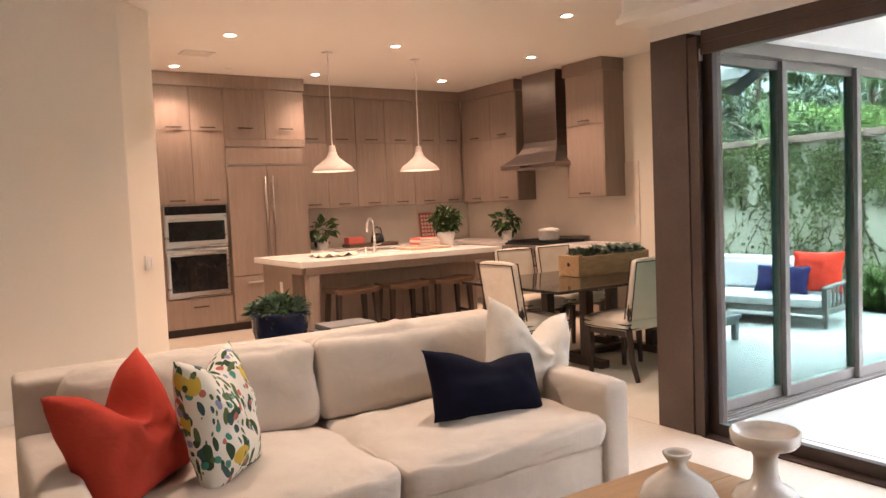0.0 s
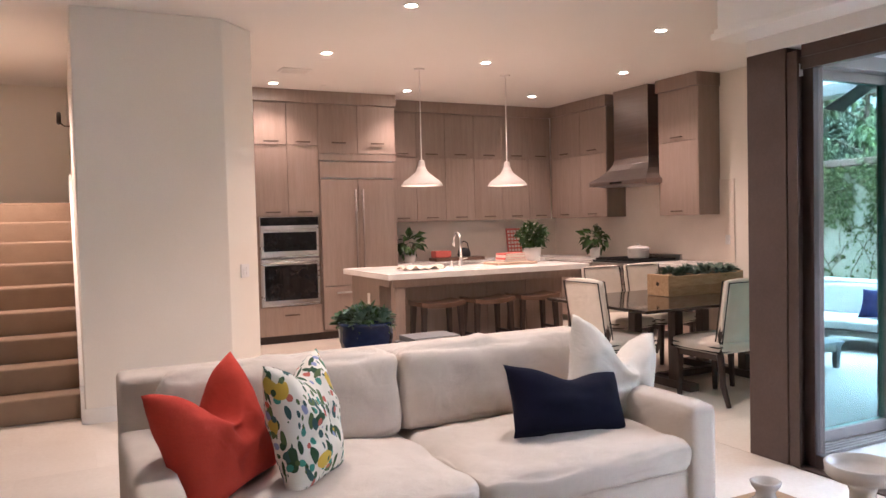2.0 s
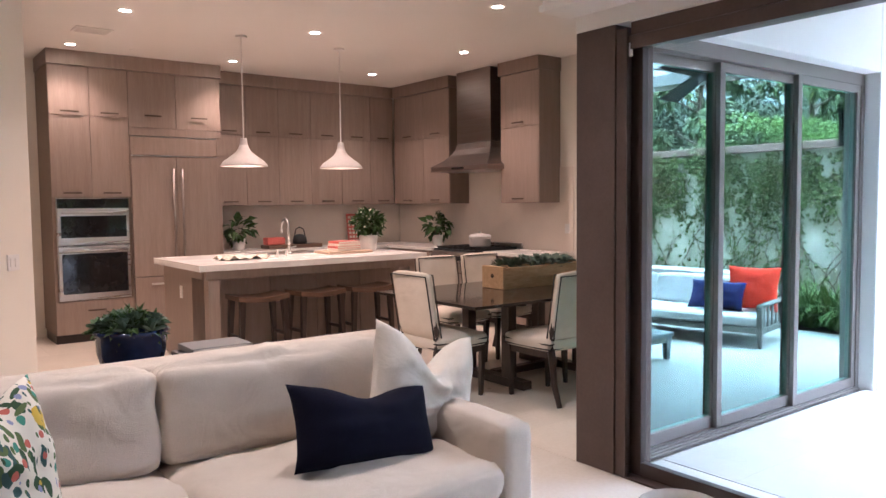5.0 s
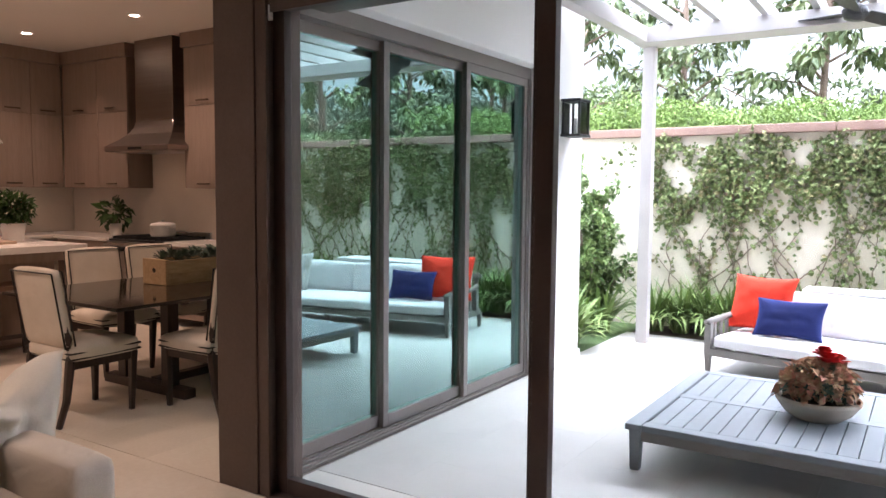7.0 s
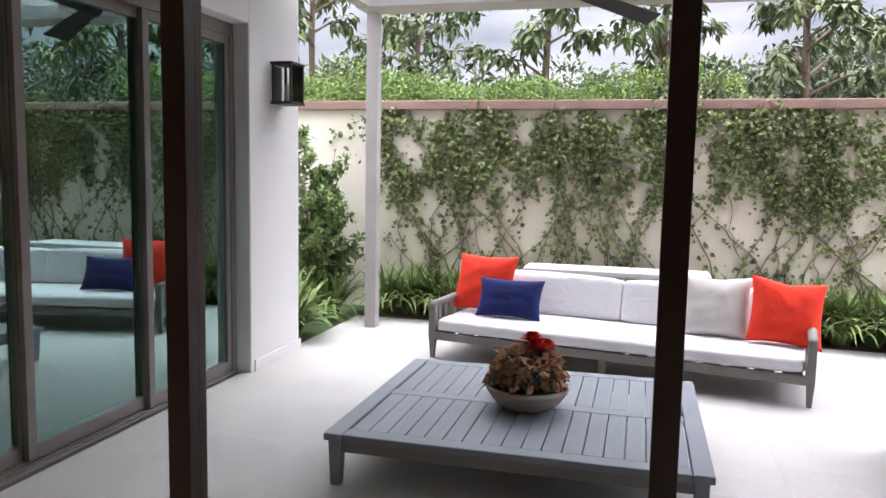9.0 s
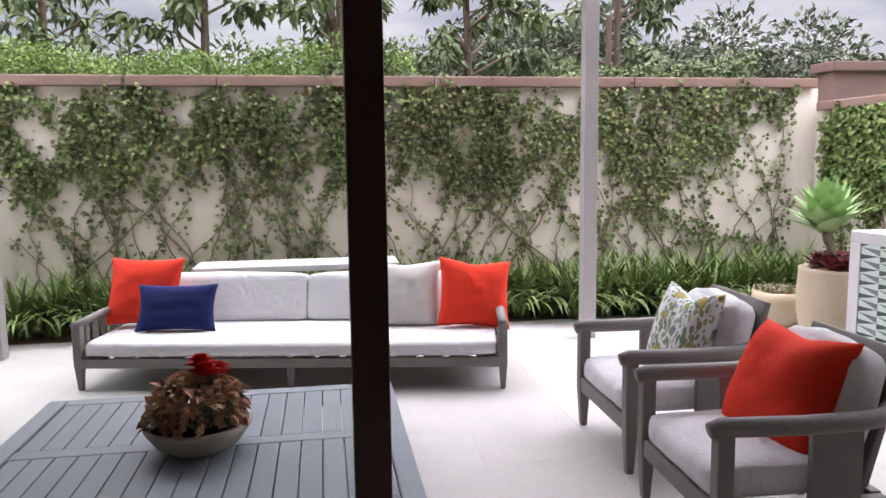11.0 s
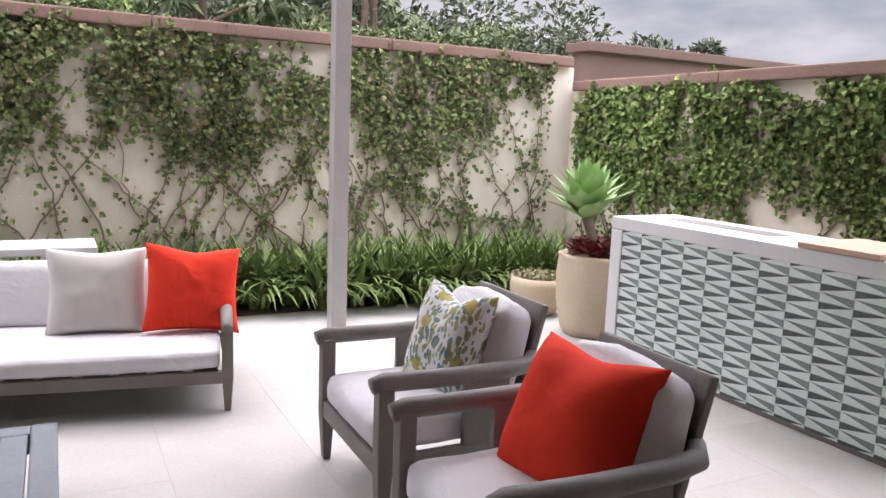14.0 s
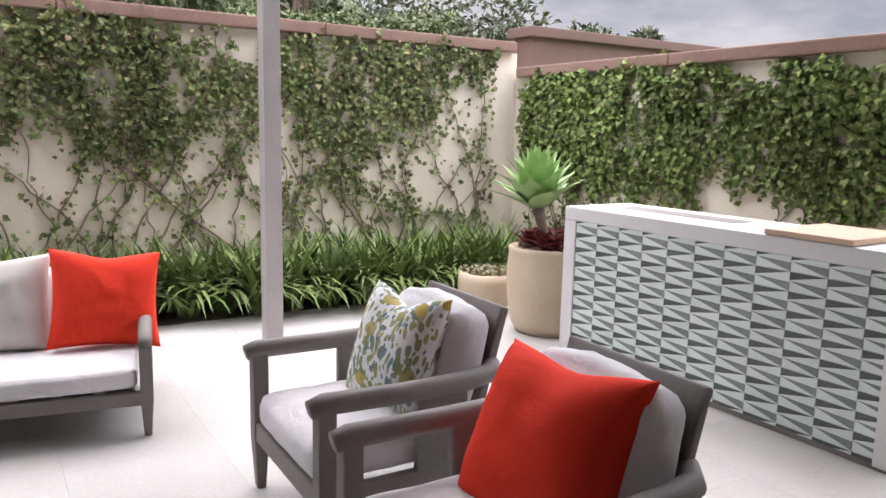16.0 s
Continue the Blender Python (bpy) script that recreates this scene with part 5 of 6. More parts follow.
# ---- patio furniture ----
t = thing("outdoor_sofa", pose(8.25, 1.455, 0, 0, 0, -100.4) @ Matrix.Diagonal((1, 1, 0.79, 1)), "long grey painted teak outdoor sofa with white cushions", "outdoor sofa")
W = 1.40
for s in (-1, 1):
    for y, top in ((0.03, 0.56), (0.80, 0.56)):
        part("leg", taper((s * (W - 0.03), y, 0), (s * (W - 0.03), y, 0.22), 0.032, 0.055), GREYTEAK, t)
    part("arm_post", box(s * (W - 0.03) - 0.028, s * (W - 0.03) + 0.028, 0.0, 0.06, 0.20, 0.545, 0.006), GREYTEAK, t)
    part("arm_post", box(s * (W - 0.03) - 0.028, s * (W - 0.03) + 0.028, 0.62, 0.70, 0.20, 0.545, 0.006), GREYTEAK, t)
    part("arm_rest", tube([(s * (W - 0.03), -0.012, 0.55), (s * (W - 0.03), 0.4, 0.56), (s * (W - 0.06), 0.78, 0.57)], [0.03, 0.033, 0.03], 12), GREYTEAK, t, smooth=True)
    for k in range(4):
        part("side_slat", box(s * (W - 0.03) - 0.01, s * (W - 0.03) + 0.01, 0.12 + k * 0.12, 0.17 + k * 0.12, 0.27, 0.54, 0.003), GREYTEAK, t)
part("front_rail", box(-W + 0.05, W - 0.05, 0.0, 0.04, 0.19, 0.268, 0.006), GREYTEAK, t)
part("back_rail", box(-W + 0.05, W - 0.05, 0.76, 0.80, 0.19, 0.265, 0.006), GREYTEAK, t)
for s in (-1, 1):
    part("side_rail", box(s * (W - 0.03) - 0.02, s * (W - 0.03) + 0.02, 0.03, 0.78, 0.19, 0.265, 0.005), GREYTEAK, t)
part("middle_leg", taper((0, 0.05, 0), (0, 0.05, 0.2), 0.04, 0.05), GREYTEAK, t)
part("middle_leg", taper((0, 0.74, 0), (0, 0.74, 0.2), 0.04, 0.05), GREYTEAK, t)
for k in range(16):
    x = -W + 0.14 + k * (2 * W - 0.28) / 15
    part("seat_slat", box(x - 0.062, x + 0.062, 0.04, 0.76, 0.255, 0.272, 0.003), GREYTEAK, t)
m = pose(0, 0.80, 0.25, -13, 0, 0)
bm = box(-W + 0.04, W - 0.04, -0.02, 0.02, 0.43, 0.50, 0.008)
for v in bm.verts:
    v.co = m @ v.co
part("back_top_rail", bm, GREYTEAK, t)
for k in range(20):
    x = -W + 0.1 + k * (2 * W - 0.2) / 19
    part("back_slat", box(x - 0.025, x + 0.025, -0.008, 0.008, 0.0, 0.43, 0.003), GREYTEAK, t, m=m)
bm = soft(2 * W - 0.14, 0.72, 0.135, 0.045, 0.012, 14, 0.004)
for v in bm.verts:
    v.co += Vector((0, 0.36, 0.274))
part("seat_cushion", bm, WHITECLOTH, t, "white canvas seat cushion", True)
for s in (-1, 1):
    bm = soft(1.28, 0.16, 0.42, 0.035, 0.02, 12, 0.005, seed=s + 9)
    mm = pose(s * 0.645, 0.66, 0.41, -13, 0, 0)
    for v in bm.verts:
        v.co = mm @ v.co
    part("back_cushion", bm, WHITECLOTH, t, "white canvas back cushion", True)
SO = pose(8.25, 1.455, 0, 0, 0, -100.4)
throw_pillow("outdoor_pillow", SO @ pose(-1.13, 0.42, 0.335, -20, 0, -6), 0.55, 0.49, 0.19, ORANGECLOTH, "coral orange outdoor pillow", 0, 1, "outdoor pillows")
throw_pillow("outdoor_pillow", SO @ pose(-0.83, 0.27, 0.33, -22, 0, 2), 0.55, 0.33, 0.15, NAVYOUT, "navy blue outdoor lumbar pillow", 0, 2, "outdoor pillows")
throw_pillow("outdoor_pillow", SO @ pose(0.72, 0.40, 0.315, -18, 0, 3), 0.50, 0.47, 0.17, GREYCLOTH, "light grey outdoor pillow", 0.01, 3, "outdoor pillows")
throw_pillow("outdoor_pillow", SO @ pose(1.19, 0.38, 0.318, -18, 6, 12), 0.51, 0.48, 0.19, ORANGECLOTH, "coral orange outdoor pillow", 0.02, 4, "outdoor pillows")

# slatted coffee table
t = thing("patio_coffee_table", pose(5.96, 0.87, 0), "low blue grey slatted outdoor coffee table", "coffee table")
TW, TD = 1.50, 1.75
for y in (0.0, TD - 0.09):
    part("frame_board", box(0, TW, y, y + 0.09, 0.225, 0.262, 0.008), SLATGREY, t)
for x in (0.0, TW / 2 - 0.045, TW - 0.09):
    part("frame_board", box(x, x + 0.09, 0.092, TD - 0.092, 0.225, 0.262, 0.008), SLATGREY, t)
first = None
for half in (0, 1):
    x0 = 0.092 + half * (TW / 2 - 0.045)
    x1 = x0 + TW / 2 - 0.045 - 0.094
    for k in range(17):
        y = 0.10 + k * (TD - 0.2) / 17
        if first is None:
            first = part("slat", box(0, x1 - x0, 0, (TD - 0.2) / 17 - 0.005, 0.228, 0.260, 0.003), SLATGREY, t, m=pose(x0, y, 0))
        else:
            again(first, t, pose(x0, y, 0))
for y in (0.03, TD - 0.055):
    part("apron", box(0.05, TW - 0.05, y, y + 0.025, 0.165, 0.225, 0.004), GREYTEAK, t)
for x in (0.03, TW - 0.055):
    part("apron", box(x, x + 0.025, 0.055, TD - 0.055, 0.165, 0.225, 0.004), GREYTEAK, t)
for x in (0.05, TW - 0.05):
    for y in (0.05, TD - 0.05):
        part("leg", taper((x, y, 0), (x, y, 0.225), 0.05, 0.065), SLATGREY, t)
t = thing("planted_bowl", pose(6.66, 1.76, 0.262) @ Matrix.Diagonal((0.92, 0.92, 0.95, 1)), "buff stone bowl of rusty succulents with a red flower", "planter")
part("bowl", lathe([(0, 0), (0.13, 0), (0.19, 0.04), (0.235, 0.10), (0.245, 0.125), (0.228, 0.13), (0.205, 0.105), (0, 0.10)], 44), BOWLCLAY, t, smooth=True)
part("soil", lathe([(0, 0.15), (0.12, 0.14), (0.20, 0.112), (0.205, 0.106)], 28), SOIL, t)
for i in range(120):
    a, f = i * 2.39996, (i / 119) ** 0.5
    r = 0.225 * f
    z = 0.13 + 0.19 * (1 - f ** 2.4)
    part("succulent", rosette(16, 0.050 + 0.010 * math.sin(i * 3), 0.015, 0.034, i, 25), RUSTLEAF if i % 5 else SUCCULENT, t, m=pose(r * math.cos(a), r * math.sin(a), z, -60 * f * math.sin(a), 60 * f * math.cos(a), i * 40))
foliage("filler", ball_leaves(420, (0, 0, 0.22), 0.19, 0.55, 0.05, 0.036, 44, 0.8), RUSTLEAF, t)
foliage("filler", ball_leaves(240, (0, 0, 0.175), 0.20, 0.22, 0.045, 0.034, 45, 0.85), SUCCULENT, t, "grey green succulent leaves")
for i, (x, y) in enumerate(((0.02, -0.02), (-0.05, -0.05), (0.03, -0.09))):
    part("flower", rosette(30, 0.088, 0.03, 0.066, i + 80), REDFLOWER, t, "bright red flower head", m=pose(x, y, 0.36 - 0.02 * i, 8 * i, 5, i * 40))


def armchair(name, m, label):
    t = thing(name, m, label, "outdoor armchair", "patio armchairs")
    hw = 0.33
    for s in (-1, 1):
        part("front_post", box(s * hw - 0.03, s * hw + 0.03, -0.35, -0.29, 0.20, 0.54, 0.008), GREYTEAK, t)
        part("front_leg", taper((s * hw, -0.32, 0), (s * hw, -0.32, 0.205), 0.035, 0.058), GREYTEAK, t)
        part("back_leg", taper((s * (hw - 0.06), 0.36, 0), (s * (hw - 0.05), 0.28, 0.25), 0.035, 0.055), GREYTEAK, t)
        part("arm_rest", tube([(s * hw, -0.37, 0.545), (s * hw, -0.33, 0.555), (s * (hw + 0.008), -0.05, 0.55), (s * (hw + 0.008), 0.18, 0.553), (s * (hw - 0.01), 0.29, 0.56), (s * (hw - 0.08), 0.35, 0.565)], [0.03, 0.035, 0.035, 0.035, 0.034, 0.03], 14), GREYTEAK, t, smooth=True)
        part("arm_panel", box(s * hw - 0.014, s * hw + 0.014, 0.0, 0.19, 0.22, 0.545, 0.004), GREYTEAK, t)
        part("side_rail", box(s * hw - 0.018, s * hw + 0.018, -0.29, 0.29, 0.20, 0.275, 0.005), GREYTEAK, t)
    part("front_rail", box(-hw + 0.03, hw - 0.03, -0.345, -0.305, 0.20, 0.275, 0.005), GREYTEAK, t)
    part("back_rail", box(-hw + 0.03, hw - 0.03, 0.26, 0.30, 0.20, 0.275, 0.005), GREYTEAK, t)
    mm = pose(0, 0.25, 0.24, -15, 0, 0)
    bm = box(-0.265, 0.265, -0.016, 0.016, 0.0, 0.55, 0.008)
    for v in bm.verts:
        v.co = mm @ v.co
    part("back_panel", bm, GREYTEAK, t)
    bm = soft(0.60, 0.58, 0.14, 0.05, 0.015, 10, 0.004)
    for v in bm.verts:
        v.co += Vector((0, -0.05, 0.265))
    part("seat_cushion", bm, WHITECLOTH, t, "white canvas seat cushion", True)
    bm = soft(0.52, 0.15, 0.375, 0.055, 0.03, 10, 0.008, seed=4)
    mm = pose(0, 0.195, 0.39, -15, 0, 0)
    for v in bm.verts:
        v.co = mm @ v.co
    part("back_cushion", bm, WHITECLOTH, t, "white canvas back cushion", True)
    return t


C1, C2 = pose(6.97, -0.49, 0, 0, 0, 179), pose(6.05, -0.44, 0, 0, 0, 178)
armchair("outdoor_armchair", C1, "grey painted teak armchair with white cushions")
copy_thing(bpy.data.objects["outdoor_armchair"], C2)
throw_pillow("outdoor_pillow", C1 @ pose(0.03, 0.01, 0.385, -20, 0, 10), 0.44, 0.45, 0.21, FLORALOUT, "white pillow printed with leaves and fruit", 0.05, 6, "outdoor pillows")
throw_pillow("outdoor_pillow", C2 @ pose(0.02, 0.0, 0.355, -27, -1, 9), 0.51, 0.49, 0.29, ORANGECLOTH, "coral orange outdoor pillow", 0.02, 7, "outdoor pillows", wrinkle=0.004)

# tiled counter
t = thing("outdoor_counter", pose(0, 0, 0), "white outdoor counter faced with triangle patterned tiles", "outdoor counter")
X0, X1, Y0, Y1 = 6.12, 8.22, -3.02, -2.46
part("top", box(X0, X1, Y0, Y1, 0.85, 0.935, 0.008), COUNTERWHITE, t)
part("end_panel", box(X0, X0 + 0.075, Y0 + 0.001, Y1, 0.02, 0.85, 0.006), COUNTERWHITE, t)
part("end_panel", box(X1 - 0.105, X1, Y0 + 0.001, Y1, 0.02, 0.85, 0.006), COUNTERWHITE, t)
part("core", box(X0 + 0.075, X1 - 0.105, Y0, Y1 - 0.028, 0.03, 0.85), GROUT, t)
part("plinth", box(X0 + 0.02, X1 - 0.02, Y0 + 0.02, Y1 - 0.02, 0, 0.025), GREYTEAK, t)
# flat strip on the top, its dark colour standing in for a recess's shade
part("sink_slot", box(7.15, 8.0, -2.86, -2.70, 0.9355, 0.938), GREYTEAK, t, "flat dark strip for the shade of a slot in the top")
part("cutting_board", box(6.37, 6.80, -2.95, -2.455, 0.938, 0.966, 0.006), BOARDWOOD, t, "pale teak cutting board")
NC, NR = 11, 9
cw = 0.1826
rh = cw / 2
TX, TZ, TOPZ, ENDX = X1 - 0.105, 0.05, 0.849, X0 + 0.075


def cement_tile(end=0.0, low=0.0):
    """A pale tile with a charcoal and a grey wedge inlaid, in x and z, facing +y, cut off at an end."""
    bm = box(-cw + 0.001, -0.001, -0.02, 0, 0.001, rh - 0.001, 0.001, 1)
    dark = ((0.0015, rh - 0.002), (0.0015, rh * 0.58), (cw - 0.003, rh - 0.002))
    grey = ((0.003, rh * 0.53), (cw - 0.0015, rh * 0.46), (cw - 0.0015, rh * 0.03))
    for tri, k in ((dark, 1), (grey, 2)):
        a = [bm.verts.new((-x, 0.0015, z)) for x, z in tri]
        b = [bm.verts.new((-x, -0.002, z)) for x, z in tri]
        f = [bm.faces.new(a)] + [bm.faces.new((a[i], a[(i + 1) % 3], b[(i + 1) % 3], b[i])) for i in range(3)]
        for q in f:
            q.material_index = k
    bmesh.ops.recalc_face_normals(bm, faces=bm.faces)
    for co, no, on in (((-cw + end, 0, 0), (-1, 0, 0), end), ((0, 0, low), (0, 0, -1), low)):
        if on:
            bmesh.ops.bisect_plane(bm, geom=bm.verts[:] + bm.edges[:] + bm.faces[:], plane_co=co, plane_no=no, clear_outer=True)
    return bm


made = {}
for i in range(NC):
    for j in range(-1, NR):
        m = pose(TX - i * cw, Y1 - 0.008, TZ + j * rh)
        key = (round(max(0.0, ENDX - (TX - (i + 1) * cw)), 4), round(max(0.0, 0.032 - TZ - j * rh), 4))
        if key not in made:
            made[key] = part("tile", cement_tile(*key), (TILEPALE, TILEDARK, TILEGREY), t, m=m)
        else:
            again(made[key], t, m)

# pots by the counter
t = thing("large_planter", pose(8.635, -2.70, 0) @ Matrix.Diagonal((1.08, 1.08, 1.02, 1)), "tall sand coloured clay planter with an agave", "planter")
part("pot", lathe([(0, 0), (0.20, 0), (0.235, 0.06), (0.27, 0.25), (0.275, 0.42), (0.265, 0.56), (0.27, 0.585), (0.25, 0.595), (0.235, 0.56), (0, 0.53)], 44), SANDPOT, t, smooth=True)
part("trunk", tube([(0, 0, 0.5), (0.02, 0.04, 0.68), (0.04, 0.09, 0.88)], [0.035, 0.03, 0.04], 10), STEM, t, smooth=True)
r = random.Random(3)
for i in range(46):
    f = (i + 1) / 46
    ang, ln, tilt = i * 2.39996 + r.uniform(-0.1, 0.1), 0.31 + 0.07 * f, radians(86 - 52 * f) + r.uniform(-0.08, 0.08)
    bm = bmesh.new()
    prev = None
    for k in range(7):
        s = k / 6
        wd = 0.125 * (0.5 + 0.8 * math.sin(math.pi * min(s * 0.95 + 0.12, 1))) * (1 - s ** 3)
        a = tilt - 0.15 * s * f
        p = Vector((0.02 + ln * s * math.cos(a), 0, ln * s * math.sin(a)))
        tri = [bm.verts.new(p + Vector((-abs(e) * wd * 0.12, e * wd, abs(e) * wd * 0.16))) for e in (-0.5, 0, 0.5)]
        if prev:
            bm.faces.new((prev[0], prev[1], tri[1], tri[0]))
            bm.faces.new((prev[1], prev[2], tri[2], tri[1]))
        prev = tri
    part("agave_leaf", bm, AGAVELEAF, t, "pale green agave leaf", True, m=pose(0.04, 0.09, 0.84 + 0.13 * (1 - f), 0, 0, math.degrees(ang)))
reds = bmesh.new()
for i in range(16):
    a = i * 2.4
    r = 0.07 + 0.14 * (i / 15)
    one = rosette(18, 0.15, 0.04, 0.06, i)
    one.transform(pose(r * math.cos(a), r * math.sin(a), 0.60, 20 * math.sin(a), 20 * math.cos(a), i * 30))
    me = bpy.data.meshes.new("rosette")
    one.to_mesh(me)
    one.free()
    reds.from_mesh(me)
    bpy.data.meshes.remove(me)
tagged(part("succulent", reds, WINELEAF, t), "wine red succulents", kind="stuff")
t = thing("round_planter", pose(9.33, -2.66, 0), "squat sand coloured clay planter", "planter")
part("pot", lathe([(0, 0), (0.14, 0), (0.19, 0.06), (0.225, 0.16), (0.228, 0.24), (0.215, 0.30), (0.20, 0.305), (0.195, 0.27), (0, 0.26)], 40), SANDPOT, t, smooth=True)
for i in range(18):
    a, r = i * 2.4, 0.18 * (i / 17) ** 0.5
    part("succulent", rosette(16, 0.075, 0.03, 0.03, i), PALESUCCULENT, t, m=pose(r * math.cos(a), r * math.sin(a), 0.29, 25 * math.sin(a), 25 * math.cos(a), i * 30))

# slab on two supports, standing in for the trough behind the sofa
t = thing("stone_bench", pose(9.62, 1.42, 0), "pale painted slab on supports, standing in for the trough behind the outdoor sofa", "bench")
part("slab", box(-0.2, 0.2, -0.80, 0.80, 0.60, 0.65, 0.01), COUNTERWHITE, t)
for y in (-0.6, 0.6):
    part("support", box(-0.15, 0.15, y - 0.12, y + 0.12, 0, 0.60, 0.008), COUNTERWHITE, t)

# wall lantern
t = thing("wall_lantern", pose(8.03, 3.92, 2.12), "black metal wall lantern with clear panes", "wall lantern")
part("back_plate", box(-0.07, 0.07, -0.012, 0, -0.13, 0.13, 0.003), LANTERNBLACK, t)
for x in (-0.10, 0.10):
    for y in (-0.17, -0.03):
        part("post", box(x - 0.008, x + 0.008, y - 0.008, y + 0.008, -0.145, 0.145, 0.001), LANTERNBLACK, t)
for z in (-0.145, 0.145):
    part("cap", box(-0.115, 0.115, -0.185, -0.01, z - 0.010, z + 0.010, 0.003), LANTERNBLACK, t)
for x in (-0.10, 0.10):
    part("pane", box(x - 0.002, x + 0.002, -0.162, -0.038, -0.135, 0.135), GLASS, t)
part("pane", box(-0.092, 0.092, -0.172, -0.168, -0.135, 0.135), GLASS, t)
part("candle_tube", lathe([(0, -0.13), (0.02, -0.13), (0.02, -0.02), (0.014, 0.0), (0, 0.01)], 14), WHITECERAMIC, t, m=pose(0, -0.10, 0))

# pergola
t = thing("pergola", pose(0, 0, 0), "pale grey painted pergola over the patio", "pergola")
for x, y in ((9.48, 3.67), (9.25, -0.90)):
    part("post", box(x - 0.055, x + 0.055, y - 0.055, y + 0.055, 0, 2.92, 0.006), PERGOLA, t)
part("beam", box(9.20, 9.54, -1.2, 3.75, 2.92, 3.06, 0.006), PERGOLA, t)
part("beam", box(5.1, 9.19, 3.61, 3.73, 2.92, 3.06, 0.006), PERGOLA, t)
part("beam", box(5.102, 5.2, -1.2, 3.60, 2.92, 3.06, 0.006), PERGOLA, t)
for k in range(12):
    y = 3.40 - k * 0.41
    part("rafter", box(5.11, 9.72, y - 0.03, y + 0.03, 3.062, 3.18, 0.005), PERGOLA, t)
t = thing("patio_fan", pose(9.0, 1.87, 2.95) @ pose(0, 0, 0, 0, 0, -67) @ pose(0, 0, 0, 0, 12, 0) @ pose(0, 0, 0, 0, 0, 67), "dark outdoor ceiling fan hung from the pergola", "ceiling fan")
part("rod", tube([(0, 0, 0.05), (0, 0, 0.125)], 0.014, 10), LANTERNBLACK, t)
part("motor", lathe([(0, -0.06), (0.07, -0.055), (0.10, 0.0), (0.08, 0.05), (0.03, 0.07), (0, 0.07)], 24), LANTERNBLACK, t, smooth=True)
for k in range(3):
    bm = bmesh.new()
    g = []
    for i in range(6):
        r, w = 0.09 + i * 0.135, 0.075 + 0.01 * i
        g.append([(r, -w, 0.02), (r, w, -0.02)])
    for dz in (0.004, -0.004):
        vs = [[bm.verts.new((x, y, z + dz)) for x, y, z in row] for row in g]
        for a, b in zip(vs, vs[1:]):
            bm.faces.new((a[0], a[1], b[1], b[0]))
    bmesh.ops.bridge_loops(bm, edges=[e for e in bm.edges if e.is_boundary])
    bmesh.ops.recalc_face_normals(bm, faces=bm.faces[:])
    part("blade", bm, LANTERNBLACK, t, m=pose(0, 0, 0, 0, 0, -67 + 120 * k) @ pose(0, 0, 0, 0, 3, 0))

# ---- garden ----


